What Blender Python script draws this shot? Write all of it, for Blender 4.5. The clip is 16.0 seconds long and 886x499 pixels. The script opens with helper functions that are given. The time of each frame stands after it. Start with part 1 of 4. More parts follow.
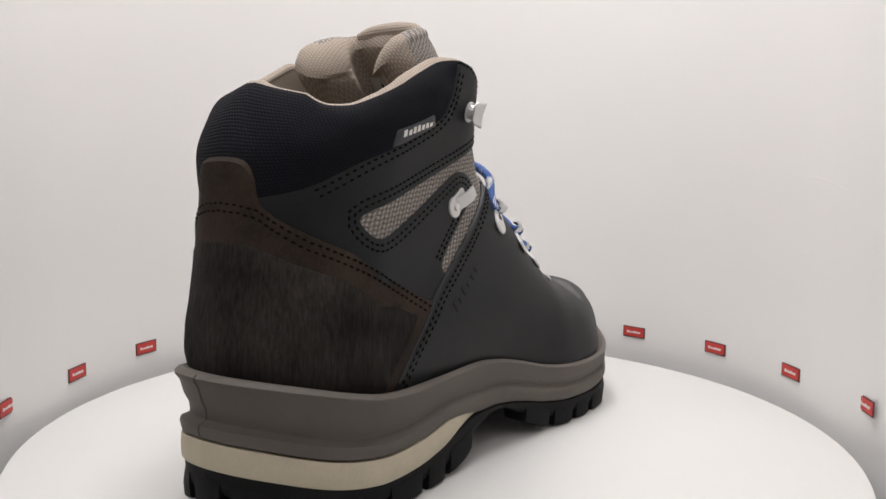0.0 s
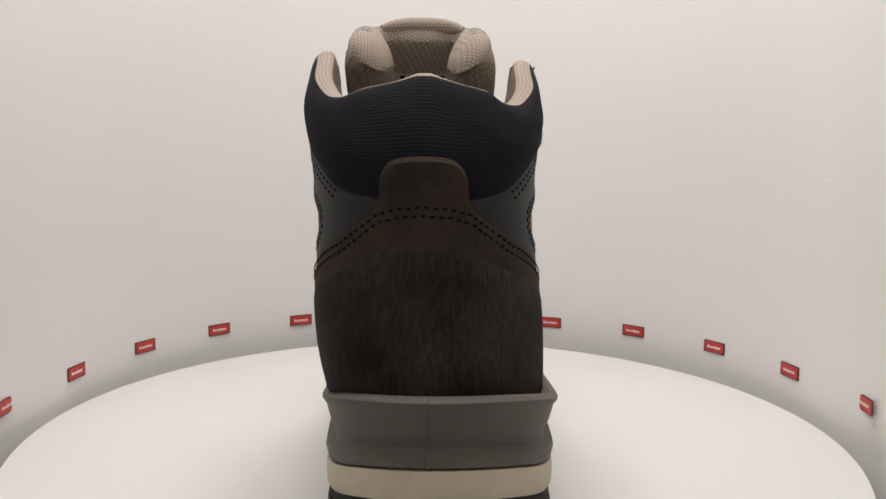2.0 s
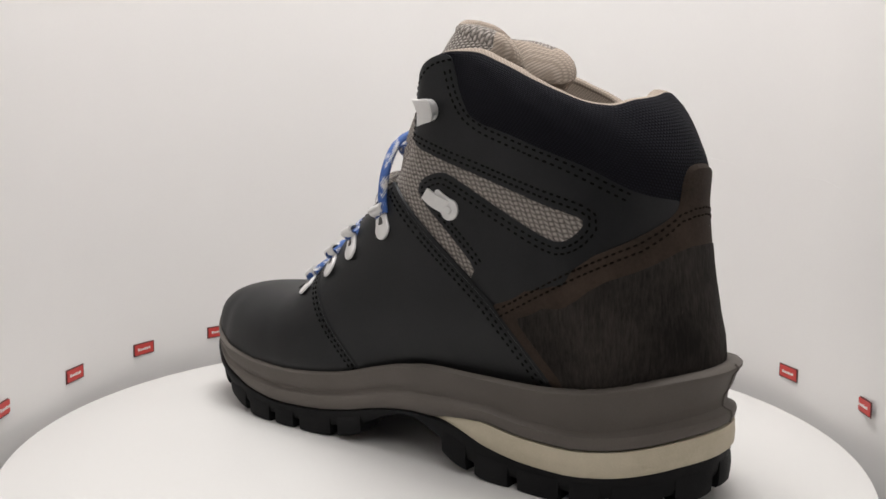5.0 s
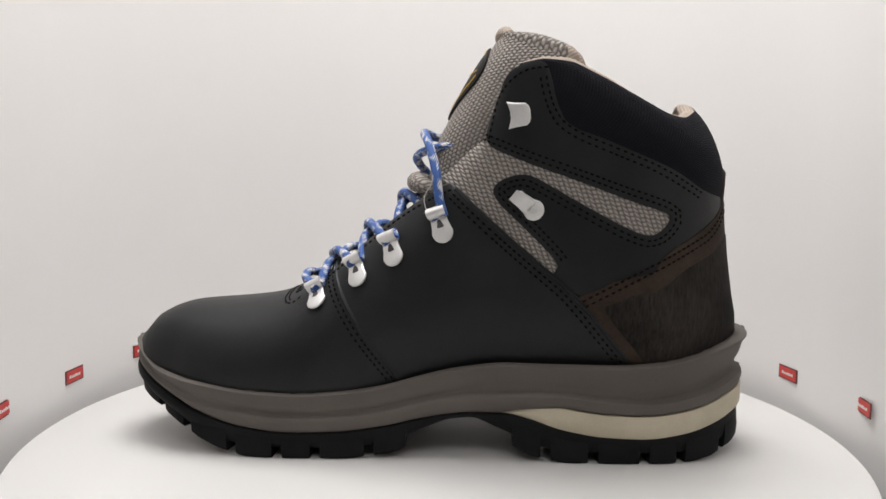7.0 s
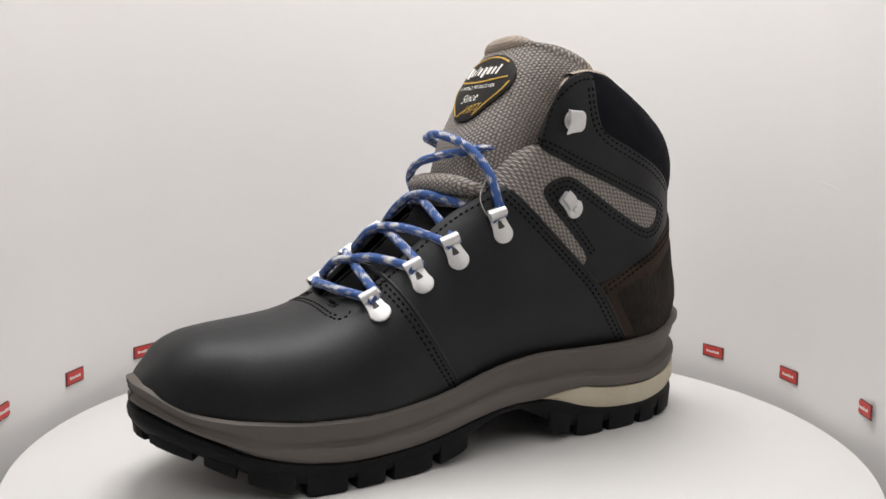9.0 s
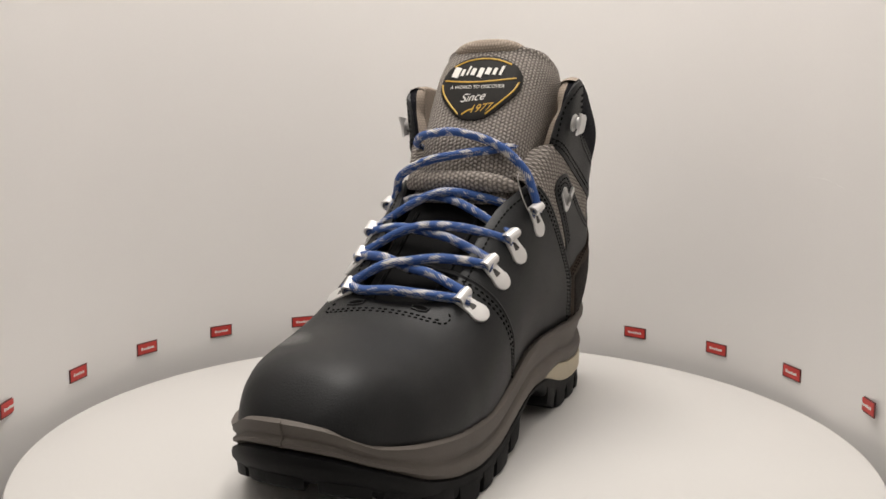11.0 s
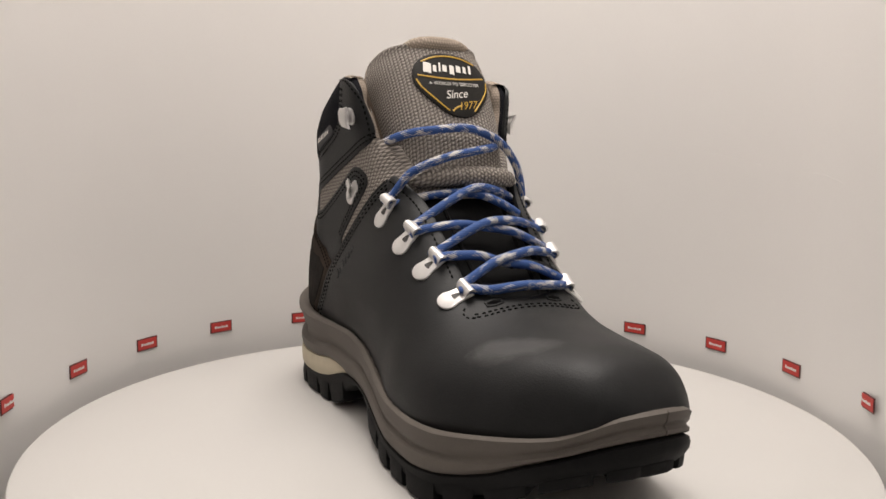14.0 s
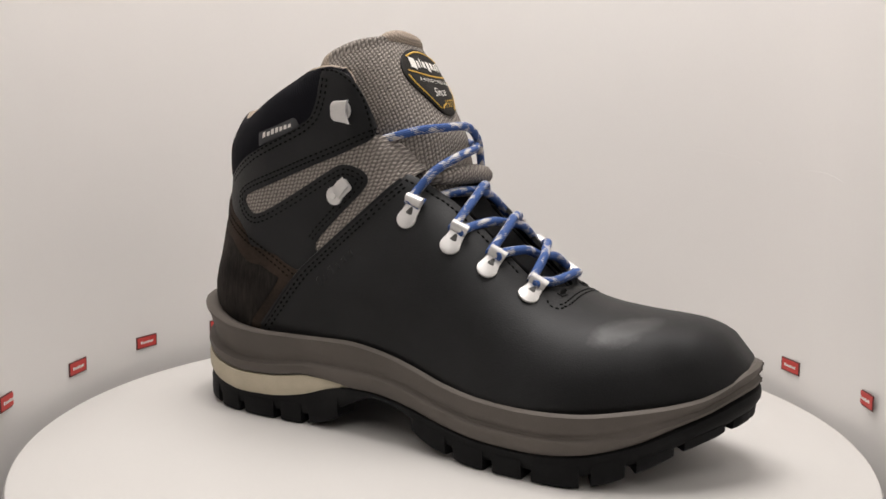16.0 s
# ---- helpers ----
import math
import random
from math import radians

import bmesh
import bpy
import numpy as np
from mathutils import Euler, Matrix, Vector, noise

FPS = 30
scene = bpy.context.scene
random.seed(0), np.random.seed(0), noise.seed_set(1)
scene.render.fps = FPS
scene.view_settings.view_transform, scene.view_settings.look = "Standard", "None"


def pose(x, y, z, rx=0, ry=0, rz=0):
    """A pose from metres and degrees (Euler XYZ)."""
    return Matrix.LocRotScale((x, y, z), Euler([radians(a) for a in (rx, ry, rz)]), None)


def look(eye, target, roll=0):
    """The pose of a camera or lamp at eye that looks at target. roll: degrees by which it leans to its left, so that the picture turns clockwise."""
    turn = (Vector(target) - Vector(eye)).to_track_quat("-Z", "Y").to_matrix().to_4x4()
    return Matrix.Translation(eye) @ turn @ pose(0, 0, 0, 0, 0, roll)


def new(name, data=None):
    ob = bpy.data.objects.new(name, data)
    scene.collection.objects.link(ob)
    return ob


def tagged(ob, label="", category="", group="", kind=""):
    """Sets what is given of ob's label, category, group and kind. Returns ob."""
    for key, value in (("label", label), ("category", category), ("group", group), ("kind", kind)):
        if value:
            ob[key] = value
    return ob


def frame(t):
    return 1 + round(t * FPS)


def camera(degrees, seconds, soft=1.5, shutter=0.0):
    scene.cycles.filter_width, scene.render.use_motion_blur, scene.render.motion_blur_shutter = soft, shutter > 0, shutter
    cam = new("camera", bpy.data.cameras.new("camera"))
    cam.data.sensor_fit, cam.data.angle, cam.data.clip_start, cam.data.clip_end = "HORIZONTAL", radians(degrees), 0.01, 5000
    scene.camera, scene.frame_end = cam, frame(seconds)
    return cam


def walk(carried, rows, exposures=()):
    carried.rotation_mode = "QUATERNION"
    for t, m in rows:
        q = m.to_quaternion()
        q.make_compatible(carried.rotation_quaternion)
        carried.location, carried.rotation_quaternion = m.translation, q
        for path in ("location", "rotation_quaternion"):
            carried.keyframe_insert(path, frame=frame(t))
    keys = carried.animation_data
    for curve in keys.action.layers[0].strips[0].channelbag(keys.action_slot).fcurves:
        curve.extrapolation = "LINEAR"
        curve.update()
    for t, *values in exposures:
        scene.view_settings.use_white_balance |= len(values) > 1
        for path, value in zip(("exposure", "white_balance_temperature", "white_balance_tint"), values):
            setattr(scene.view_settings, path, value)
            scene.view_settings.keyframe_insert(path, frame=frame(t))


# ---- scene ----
# The camera stands still on its stand and only sways by fractions of a degree.
cam = camera(59.1, 16.0, soft=1.6)
EYE = Vector((0.0, -0.40, 0.1337))


def aim(yaw, pitch):
    """Camera pose: yaw to its right and pitch downwards, in degrees."""
    a, b = radians(yaw), radians(pitch)
    return look(EYE, EYE + Vector((math.sin(a) * math.cos(b), math.cos(a) * math.cos(b), -math.sin(b))), 0.632)


SWAY = [(0.0, -0.03, 5.765), (1.0, -0.01, 5.79), (2.0, 0.03, 5.84), (3.0, 0.065, 5.83), (3.5, 0.07, 5.775), (4.0, 0.09, 5.73), (6.5, 0.13, 5.675), (7.0, 0.14, 5.63), (7.5, 0.145, 5.565), (8.5, 0.165, 5.54), (9.0, 0.11, 5.525),
        (11.3, -0.145, 5.785), (11.5, -0.17, 5.83), (12.0, -0.16, 5.965), (12.5, -0.13, 6.06), (13.0, -0.085, 6.08), (13.5, -0.085, 6.05), (14.5, -0.07, 6.03), (15.0, -0.045, 6.035), (15.5, -0.044, 6.14), (16.0, -0.036, 6.19)]
EXPOSURES = [(0.0, 0.05, 6400, 11), (1.0, -0.01, 6450, 11), (2.0, -0.08, 6720, 11), (3.5, -0.12, 6980, 12), (4.2, -0.06, 6680, 11), (6.3, 0.11, 6380, 10), (9.2, 0.06, 6380, 10), (11.3, -0.15, 6950, 11), (12.5, -0.20, 7050, 12), (14.5, -0.17, 7020, 13), (15.5, -0.18, 6960, 13), (16.0, -0.06, 6750, 12)]
walk(cam, [(t, aim(a, b)) for t, a, b in SWAY], EXPOSURES)

# ---- light ----
world = bpy.data.worlds.new("world")
scene.world = world
world.use_nodes = True
world.node_tree.nodes["Background"].inputs[0].default_value = (0.9, 0.95, 1.0, 1)
world.node_tree.nodes["Background"].inputs[1].default_value = 0.15


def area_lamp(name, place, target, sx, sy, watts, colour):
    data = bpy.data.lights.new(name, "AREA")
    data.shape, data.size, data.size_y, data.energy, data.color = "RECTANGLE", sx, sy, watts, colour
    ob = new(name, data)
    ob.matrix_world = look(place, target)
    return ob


area_lamp("top_lamp", (-0.02, 0.06, 0.98), (-0.01, 0.06, 0.0), 0.46, 0.46, 10.2, (1.0, 0.975, 0.955))
# Unseen fill added above the camera so the backdrop comes out bright enough.
area_lamp("front_fill", (-0.04, -0.72, 0.86), (-0.02, 0.15, 0.10), 0.80, 0.40, 2.4, (1.0, 0.975, 0.955))


# ---- materials ----
def material(name, rough=0.6, metal=0.0):
    m = bpy.data.materials.new(name)
    m.use_nodes = True
    b = m.node_tree.nodes["Principled BSDF"]
    b.inputs["Roughness"].default_value, b.inputs["Metallic"].default_value = rough, metal
    return m, m.node_tree, b


def plain(name, colour, rough=0.6, metal=0.0):
    m, nt, b = material(name, rough, metal)
    b.inputs["Base Color"].default_value = (*colour, 1)
    return m


def node(nt, kind, **values):
    n = nt.nodes.new(kind)
    for k, v in values.items():
        n.inputs[k.replace("_", " ")].default_value = v
    return n


def mottled(name, dark, light, scale, rough=0.6, bump=0.1, fine=900.0, spread=0.12, metal=0.0, distance=0.0004):
    """Two noises, a coarse one for stains and a fine one for the grain, give colour, gloss and relief."""
    m, nt, b = material(name, rough, metal)
    co = nt.nodes.new("ShaderNodeTexCoord")
    n1 = node(nt, "ShaderNodeTexNoise", Scale=scale, Detail=6.0, Roughness=0.6)
    n2 = node(nt, "ShaderNodeTexNoise", Scale=fine, Detail=3.0, Roughness=0.6)
    mix = nt.nodes.new("ShaderNodeMix")
    mix.data_type = "RGBA"
    mix.inputs[6].default_value, mix.inputs[7].default_value = (*dark, 1), (*light, 1)
    add = nt.nodes.new("ShaderNodeMath")
    add.operation, add.inputs[1].default_value = "MULTIPLY_ADD", 0.35
    ramp = nt.nodes.new("ShaderNodeMapRange")
    ramp.inputs[1].default_value, ramp.inputs[2].default_value = 0.45, 0.9
    rr = nt.nodes.new("ShaderNodeMapRange")
    rr.inputs[3].default_value, rr.inputs[4].default_value = max(rough - spread, 0.05), min(rough + spread, 1.0)
    bp = node(nt, "ShaderNodeBump", Strength=bump, Distance=distance)
    for a in (n1, n2):
        nt.links.new(co.outputs["Object"], a.inputs["Vector"])
    nt.links.new(n2.outputs[0], add.inputs[0])
    nt.links.new(n1.outputs[0], add.inputs[2])
    nt.links.new(add.outputs[0], ramp.inputs[0])
    nt.links.new(ramp.outputs[0], mix.inputs[0])
    nt.links.new(mix.outputs[2], b.inputs["Base Color"])
    nt.links.new(n1.outputs[0], rr.inputs[0])
    nt.links.new(rr.outputs[0], b.inputs["Roughness"])
    nt.links.new(n2.outputs[0], bp.inputs["Height"])
    nt.links.new(bp.outputs[0], b.inputs["Normal"])
    return m


WALL_WHITE = mottled("wall_white", (0.78, 0.76, 0.745), (0.81, 0.795, 0.78), 3.0, 0.75, 0.03)
DISC_WHITE = mottled("disc_white", (0.535, 0.525, 0.51), (0.565, 0.555, 0.54), 6.0, 0.5, 0.03)
ROOM_GREY = mottled("room_grey", (0.30, 0.29, 0.28), (0.34, 0.33, 0.32), 2.0, 0.9, 0.05)
TAG_RED = mottled("tag_red", (0.50, 0.03, 0.025), (0.58, 0.05, 0.04), 60.0, 0.5, 0.05)
TAG_DARK = plain("tag_dark", (0.10, 0.02, 0.02), 0.5)
PRINT_WHITE = plain("print_white", (0.75, 0.72, 0.70), 0.6)
LEATHER = mottled("black_leather", (0.0045, 0.0047, 0.0050), (0.0134, 0.0138, 0.0146), 22.0, 0.50, 0.32, 1300.0, 0.10)


def scuff(m, place, size, colour):
    """A rubbed, slightly shinier patch at one place of the leather, with a ragged edge."""
    nt = m.node_tree
    b = nt.nodes["Principled BSDF"]
    co = nt.nodes.new("ShaderNodeTexCoord")
    mp = nt.nodes.new("ShaderNodeMapping")
    mp.vector_type = "TEXTURE"
    mp.inputs["Location"].default_value, mp.inputs["Rotation"].default_value, mp.inputs["Scale"].default_value = place, (0, 0, radians(52)), size
    nt.links.new(co.outputs["Object"], mp.inputs[0])
    ln = nt.nodes.new("ShaderNodeVectorMath")
    ln.operation = "LENGTH"
    nt.links.new(mp.outputs[0], ln.inputs[0])
    ns = node(nt, "ShaderNodeTexNoise", Scale=110.0, Detail=5.0, Roughness=0.65)
    nt.links.new(co.outputs["Object"], ns.inputs["Vector"])
    add = nt.nodes.new("ShaderNodeMath")
    add.operation, add.inputs[1].default_value = "MULTIPLY_ADD", 1.1
    nt.links.new(ns.outputs[0], add.inputs[0])
    nt.links.new(ln.outputs["Value"], add.inputs[2])
    ramp = nt.nodes.new("ShaderNodeMapRange")
    ramp.inputs[1].default_value, ramp.inputs[2].default_value, ramp.inputs[3].default_value, ramp.inputs[4].default_value = 1.08, 1.62, 0.8, 0.0
    nt.links.new(add.outputs[0], ramp.inputs[0])
    mix = nt.nodes.new("ShaderNodeMix")
    mix.data_type = "RGBA"
    nt.links.new(ramp.outputs[0], mix.inputs[0])
    nt.links.new(b.inputs["Base Color"].links[0].from_socket, mix.inputs[6])
    mix.inputs[7].default_value = (*colour, 1)
    nt.links.new(mix.outputs[2], b.inputs["Base Color"])
    gloss = nt.nodes.new("ShaderNodeMix")
    gloss.inputs[3].default_value = 0.33
    nt.links.new(ramp.outputs[0], gloss.inputs[0])
    nt.links.new(b.inputs["Roughness"].links[0].from_socket, gloss.inputs[2])
    nt.links.new(gloss.outputs[0], b.inputs["Roughness"])


scuff(LEATHER, (0.103, -0.025, 0.064), (0.0200, 0.0075, 0.012), (0.055, 0.055, 0.056))
LEATHER.node_tree.nodes["Principled BSDF"].inputs["Specular IOR Level"].default_value = 0.27
LEATHER.node_tree.nodes["Principled BSDF"].inputs["Specular Tint"].default_value = (0.96, 0.98, 1.0, 1)
# Black leather, its colour darkened to put in the laces' shade on the tongue.
SHADED_LEATHER = mottled("shaded_leather", (0.0030, 0.0030, 0.0032), (0.0075, 0.0075, 0.0080), 30.0, 0.78, 0.4, 1100.0, 0.08)
BROWN = mottled("brown_leather", (0.015, 0.0105, 0.0078), (0.050, 0.035, 0.026), 30.0, 0.80, 0.35, 700.0, 0.08)
RUBBER_GREY = mottled("grey_foam", (0.082, 0.071, 0.062), (0.116, 0.101, 0.089), 20.0, 0.62, 0.10, 1500.0)
STRIPE_CREAM = mottled("cream_foam", (0.42, 0.37, 0.27), (0.52, 0.46, 0.35), 60.0, 0.7, 0.25, 1100.0)
RUBBER_BLACK = mottled("black_rubber", (0.005, 0.005, 0.0055), (0.012, 0.012, 0.0125), 40.0, 0.62, 0.25, 900.0)


THREAD = plain("thread_black", (0.0035, 0.0035, 0.0035), 0.9)
THREAD.node_tree.nodes["Principled BSDF"].inputs["Specular IOR Level"].default_value = 0.03
METAL = mottled("brushed_metal", (0.62, 0.61, 0.60), (0.74, 0.73, 0.72), 80.0, 0.42, 0.12, 1500.0, 0.08, 0.55)
SLOT_DARK = plain("slot_dark", (0.05, 0.048, 0.045), 0.6)
PATCH_BLACK = mottled("patch_black", (0.010, 0.009, 0.008), (0.018, 0.016, 0.014), 200.0, 0.6, 0.3, 2500.0)
PATCH_GOLD = plain("patch_gold", (0.55, 0.33, 0.03), 0.5)
PATCH_WHITE = plain("patch_white", (0.72, 0.70, 0.66), 0.6)
THREAD_BROWN = plain("thread_brown", (0.0075, 0.0052, 0.0040), 0.9)
THREAD_BROWN.node_tree.nodes["Principled BSDF"].inputs["Specular IOR Level"].default_value = 0.05
LABEL_CLOTH = mottled("label_cloth", (0.38, 0.36, 0.34), (0.46, 0.44, 0.41), 120.0, 0.85, 0.2, 1500.0)
LABEL_GREY = plain("label_grey", (0.035, 0.036, 0.04), 0.6)


def woven(name, dark, light, across, rough=0.9, depth=0.0006, strength=0.8, contrast=1.0, slant=0.0, rough_yarn=0.5, upright=False):
    """A knitted cloth: two crossed waves make the loops, noise breaks them up."""
    m, nt, b = material(name, rough)
    co = nt.nodes.new("ShaderNodeTexCoord")
    sep = nt.nodes.new("ShaderNodeSeparateXYZ")
    nt.links.new(co.outputs["UV"], sep.inputs[0])

    def math_node(op, a, c):
        n = nt.nodes.new("ShaderNodeMath")
        n.operation = op
        for i, q in enumerate((a, c)):
            if q is None:
                continue
            if isinstance(q, (int, float)):
                n.inputs[i].default_value = q
            else:
                nt.links.new(q, n.inputs[i])
        return n.outputs[0]
    x = math_node("MULTIPLY", sep.outputs[1 if upright else 0], across)
    y = math_node("MULTIPLY", sep.outputs[0 if upright else 1], across)
    row = math_node("FLOOR", y, None)
    odd = math_node("MODULO", row, 2.0)
    lean = math_node("MULTIPLY", math_node("SUBTRACT", math_node("FRACT", y, None), 0.5), math_node("SUBTRACT", math_node("MULTIPLY", odd, slant * 2), slant))
    x2 = math_node("ADD", math_node("ADD", x, lean), math_node("MULTIPLY", odd, 0.5))
    fx = math_node("ABSOLUTE", math_node("SINE", math_node("MULTIPLY", x2, math.pi), None), None)
    fy = math_node("ABSOLUTE", math_node("SINE", math_node("MULTIPLY", y, math.pi), None), None)
    loop = math_node("MULTIPLY", fx, fy)
    noise_n = node(nt, "ShaderNodeTexNoise", Scale=across * 1.7, Detail=3.0)
    nt.links.new(co.outputs["UV"], noise_n.inputs["Vector"])
    hgt = math_node("ADD", loop, math_node("MULTIPLY", noise_n.outputs[0], rough_yarn))
    ramp = nt.nodes.new("ShaderNodeMapRange")
    ramp.inputs[1].default_value, ramp.inputs[2].default_value = 0.35, 0.35 + 0.75 / contrast
    nt.links.new(hgt, ramp.inputs[0])
    mix = nt.nodes.new("ShaderNodeMix")
    mix.data_type = "RGBA"
    mix.inputs[6].default_value, mix.inputs[7].default_value = (*dark, 1), (*light, 1)
    nt.links.new(ramp.outputs[0], mix.inputs[0])
    nt.links.new(mix.outputs[2], b.inputs["Base Color"])
    bp = node(nt, "ShaderNodeBump", Strength=strength, Distance=depth)
    nt.links.new(hgt, bp.inputs["Height"])
    nt.links.new(bp.outputs[0], b.inputs["Normal"])
    return m


def streaked(name, dark, light):
    """Nubuck brushed up and down: streaks along the height, with scuffs."""
    m, nt, b = material(name, 0.85)
    co = nt.nodes.new("ShaderNodeTexCoord")
    mp = nt.nodes.new("ShaderNodeMapping")
    mp.inputs["Scale"].default_value = (900.0, 900.0, 130.0)
    nt.links.new(co.outputs["Object"], mp.inputs[0])
    n1 = node(nt, "ShaderNodeTexNoise", Scale=1.0, Detail=5.0, Roughness=0.7)
    n2 = node(nt, "ShaderNodeTexNoise", Scale=35.0, Detail=4.0)
    nt.links.new(mp.outputs[0], n1.inputs["Vector"])
    nt.links.new(co.outputs["Object"], n2.inputs["Vector"])
    mul = nt.nodes.new("ShaderNodeMath")
    mul.operation = "MULTIPLY"
    nt.links.new(n1.outputs[0], mul.inputs[0])
    nt.links.new(n2.outputs[0], mul.inputs[1])
    ramp = nt.nodes.new("ShaderNodeMapRange")
    ramp.inputs[1].default_value, ramp.inputs[2].default_value = 0.16, 0.42
    nt.links.new(mul.outputs[0], ramp.inputs[0])
    mix = nt.nodes.new("ShaderNodeMix")
    mix.data_type = "RGBA"
    mix.inputs[6].default_value, mix.inputs[7].default_value = (*dark, 1), (*light, 1)
    nt.links.new(ramp.outputs[0], mix.inputs[0])
    nt.links.new(mix.outputs[2], b.inputs["Base Color"])
    bp = node(nt, "ShaderNodeBump", Strength=0.5, Distance=0.0003)
    nt.links.new(n1.outputs[0], bp.inputs["Height"])
    nt.links.new(bp.outputs[0], b.inputs["Normal"])
    return m


NUBUCK = streaked("black_nubuck", (0.0085, 0.0070, 0.0062), (0.040, 0.034, 0.030))
TEXTILE = woven("grey_textile", (0.105, 0.094, 0.084), (0.36, 0.325, 0.295), 480.0, 0.9, 0.0006, 0.9, 0.85, 0.35, 0.8, True)
COLLAR_CLOTH = woven("navy_cloth", (0.0038, 0.0038, 0.0056), (0.0104, 0.0104, 0.0152), 680.0, 0.85, 0.0004, 0.5)
LINING_CLOTH = woven("beige_cloth", (0.26, 0.215, 0.175), (0.42, 0.355, 0.30), 620.0, 0.95, 0.0003, 0.5, 0.8)


def lace_material():
    """Blue braid with broken white flecks that wind round it."""
    m, nt, b = material("lace_braid", 0.7)
    co = nt.nodes.new("ShaderNodeTexCoord")
    mp = nt.nodes.new("ShaderNodeMapping")
    mp.inputs["Scale"].default_value = (150.0, 1.9, 1.0)
    nt.links.new(co.outputs["UV"], mp.inputs[0])
    vo = node(nt, "ShaderNodeTexNoise", Scale=1.0, Detail=1.0)
    nt.links.new(mp.outputs[0], vo.inputs["Vector"])
    wv = node(nt, "ShaderNodeTexWave", Scale=330.0, Distortion=0.8)
    wv.bands_direction = "DIAGONAL"
    mq = nt.nodes.new("ShaderNodeMapping")
    mq.inputs["Scale"].default_value = (1.0, 0.012, 1.0)
    nt.links.new(co.outputs["UV"], mq.inputs[0])
    nt.links.new(mq.outputs[0], wv.inputs["Vector"])
    add = nt.nodes.new("ShaderNodeMath")
    add.operation, add.inputs[1].default_value = "MULTIPLY_ADD", 0.17
    nt.links.new(wv.outputs[1], add.inputs[0])
    nt.links.new(vo.outputs[0], add.inputs[2])
    ramp = nt.nodes.new("ShaderNodeMapRange")
    ramp.inputs[1].default_value, ramp.inputs[2].default_value = 0.665, 0.70
    nt.links.new(add.outputs[0], ramp.inputs[0])
    mix = nt.nodes.new("ShaderNodeMix")
    mix.data_type = "RGBA"
    mix.inputs[6].default_value, mix.inputs[7].default_value = (0.022, 0.076, 0.26, 1), (0.58, 0.56, 0.54, 1)
    nt.links.new(ramp.outputs[0], mix.inputs[0])
    nt.links.new(mix.outputs[2], b.inputs["Base Color"])
    bp = node(nt, "ShaderNodeBump", Strength=0.6, Distance=0.0003)
    nt.links.new(wv.outputs[1], bp.inputs["Height"])
    nt.links.new(bp.outputs[0], b.inputs["Normal"])
    return m


LACE = lace_material()


for cloth, level in ((COLLAR_CLOTH, 0.12), (TEXTILE, 0.15), (LINING_CLOTH, 0.12), (BROWN, 0.14), (NUBUCK, 0.12), (PATCH_BLACK, 0.15), (SHADED_LEATHER, 0.08), (RUBBER_BLACK, 0.11), (RUBBER_GREY, 0.30)):
    cloth.node_tree.nodes["Principled BSDF"].inputs["Specular IOR Level"].default_value = level


# ---- mesh helpers ----
def part(name, bm, mat, parent=None, label="", smooth=True):
    """Links a bmesh as one mesh object under a thing or a part."""
    bmesh.ops.recalc_face_normals(bm, faces=bm.faces)
    me = bpy.data.meshes.new(name)
    bm.to_mesh(me)
    bm.free()
    if smooth:
        for f in me.polygons:
            f.use_smooth = True
        me.set_sharp_from_angle(angle=radians(38))
    me.materials.append(mat)
    ob = new(name, me)
    if parent:
        ob.parent = parent
    if label:
        ob["label"] = label
    return ob


def grid_mesh(rows, closed_u=False, closed_v=False):
    """A bmesh of quads over rows of points."""
    bm = bmesh.new()
    vs = [[bm.verts.new(q) for q in r] for r in rows]
    n, k = len(vs), len(vs[0])
    for i in range(n if closed_u else n - 1):
        for j in range(k if closed_v else k - 1):
            a, b = vs[i], vs[(i + 1) % n]
            bm.faces.new((a[j], a[(j + 1) % k], b[(j + 1) % k], b[j]))
    return bm


def unwrap(ob, place):
    """A UV map in metres: place gives (a, b) for a vertex index."""
    layer = ob.data.uv_layers.new(name="UVMap")
    for loop in ob.data.loops:
        layer.data[loop.index].uv = place(loop.vertex_index)
    return ob


def unwrap_grid(ob, rows):
    """UV in metres for a mesh made by grid_mesh, measured along rows and columns."""
    n, k = len(rows), len(rows[0])
    down = [0.0]
    mid = k // 2
    for a, b in zip(rows, rows[1:]):
        down.append(down[-1] + (Vector(b[mid]) - Vector(a[mid])).length)
    across = []
    for r in rows:
        d = [0.0]
        for a, b in zip(r, r[1:]):
            d.append(d[-1] + (Vector(b) - Vector(a)).length)
        across.append([q - d[mid] for q in d])
    return unwrap(ob, lambda i: (across[i // k][i % k], down[i // k]) if i < n * k else (0.0, 0.0))


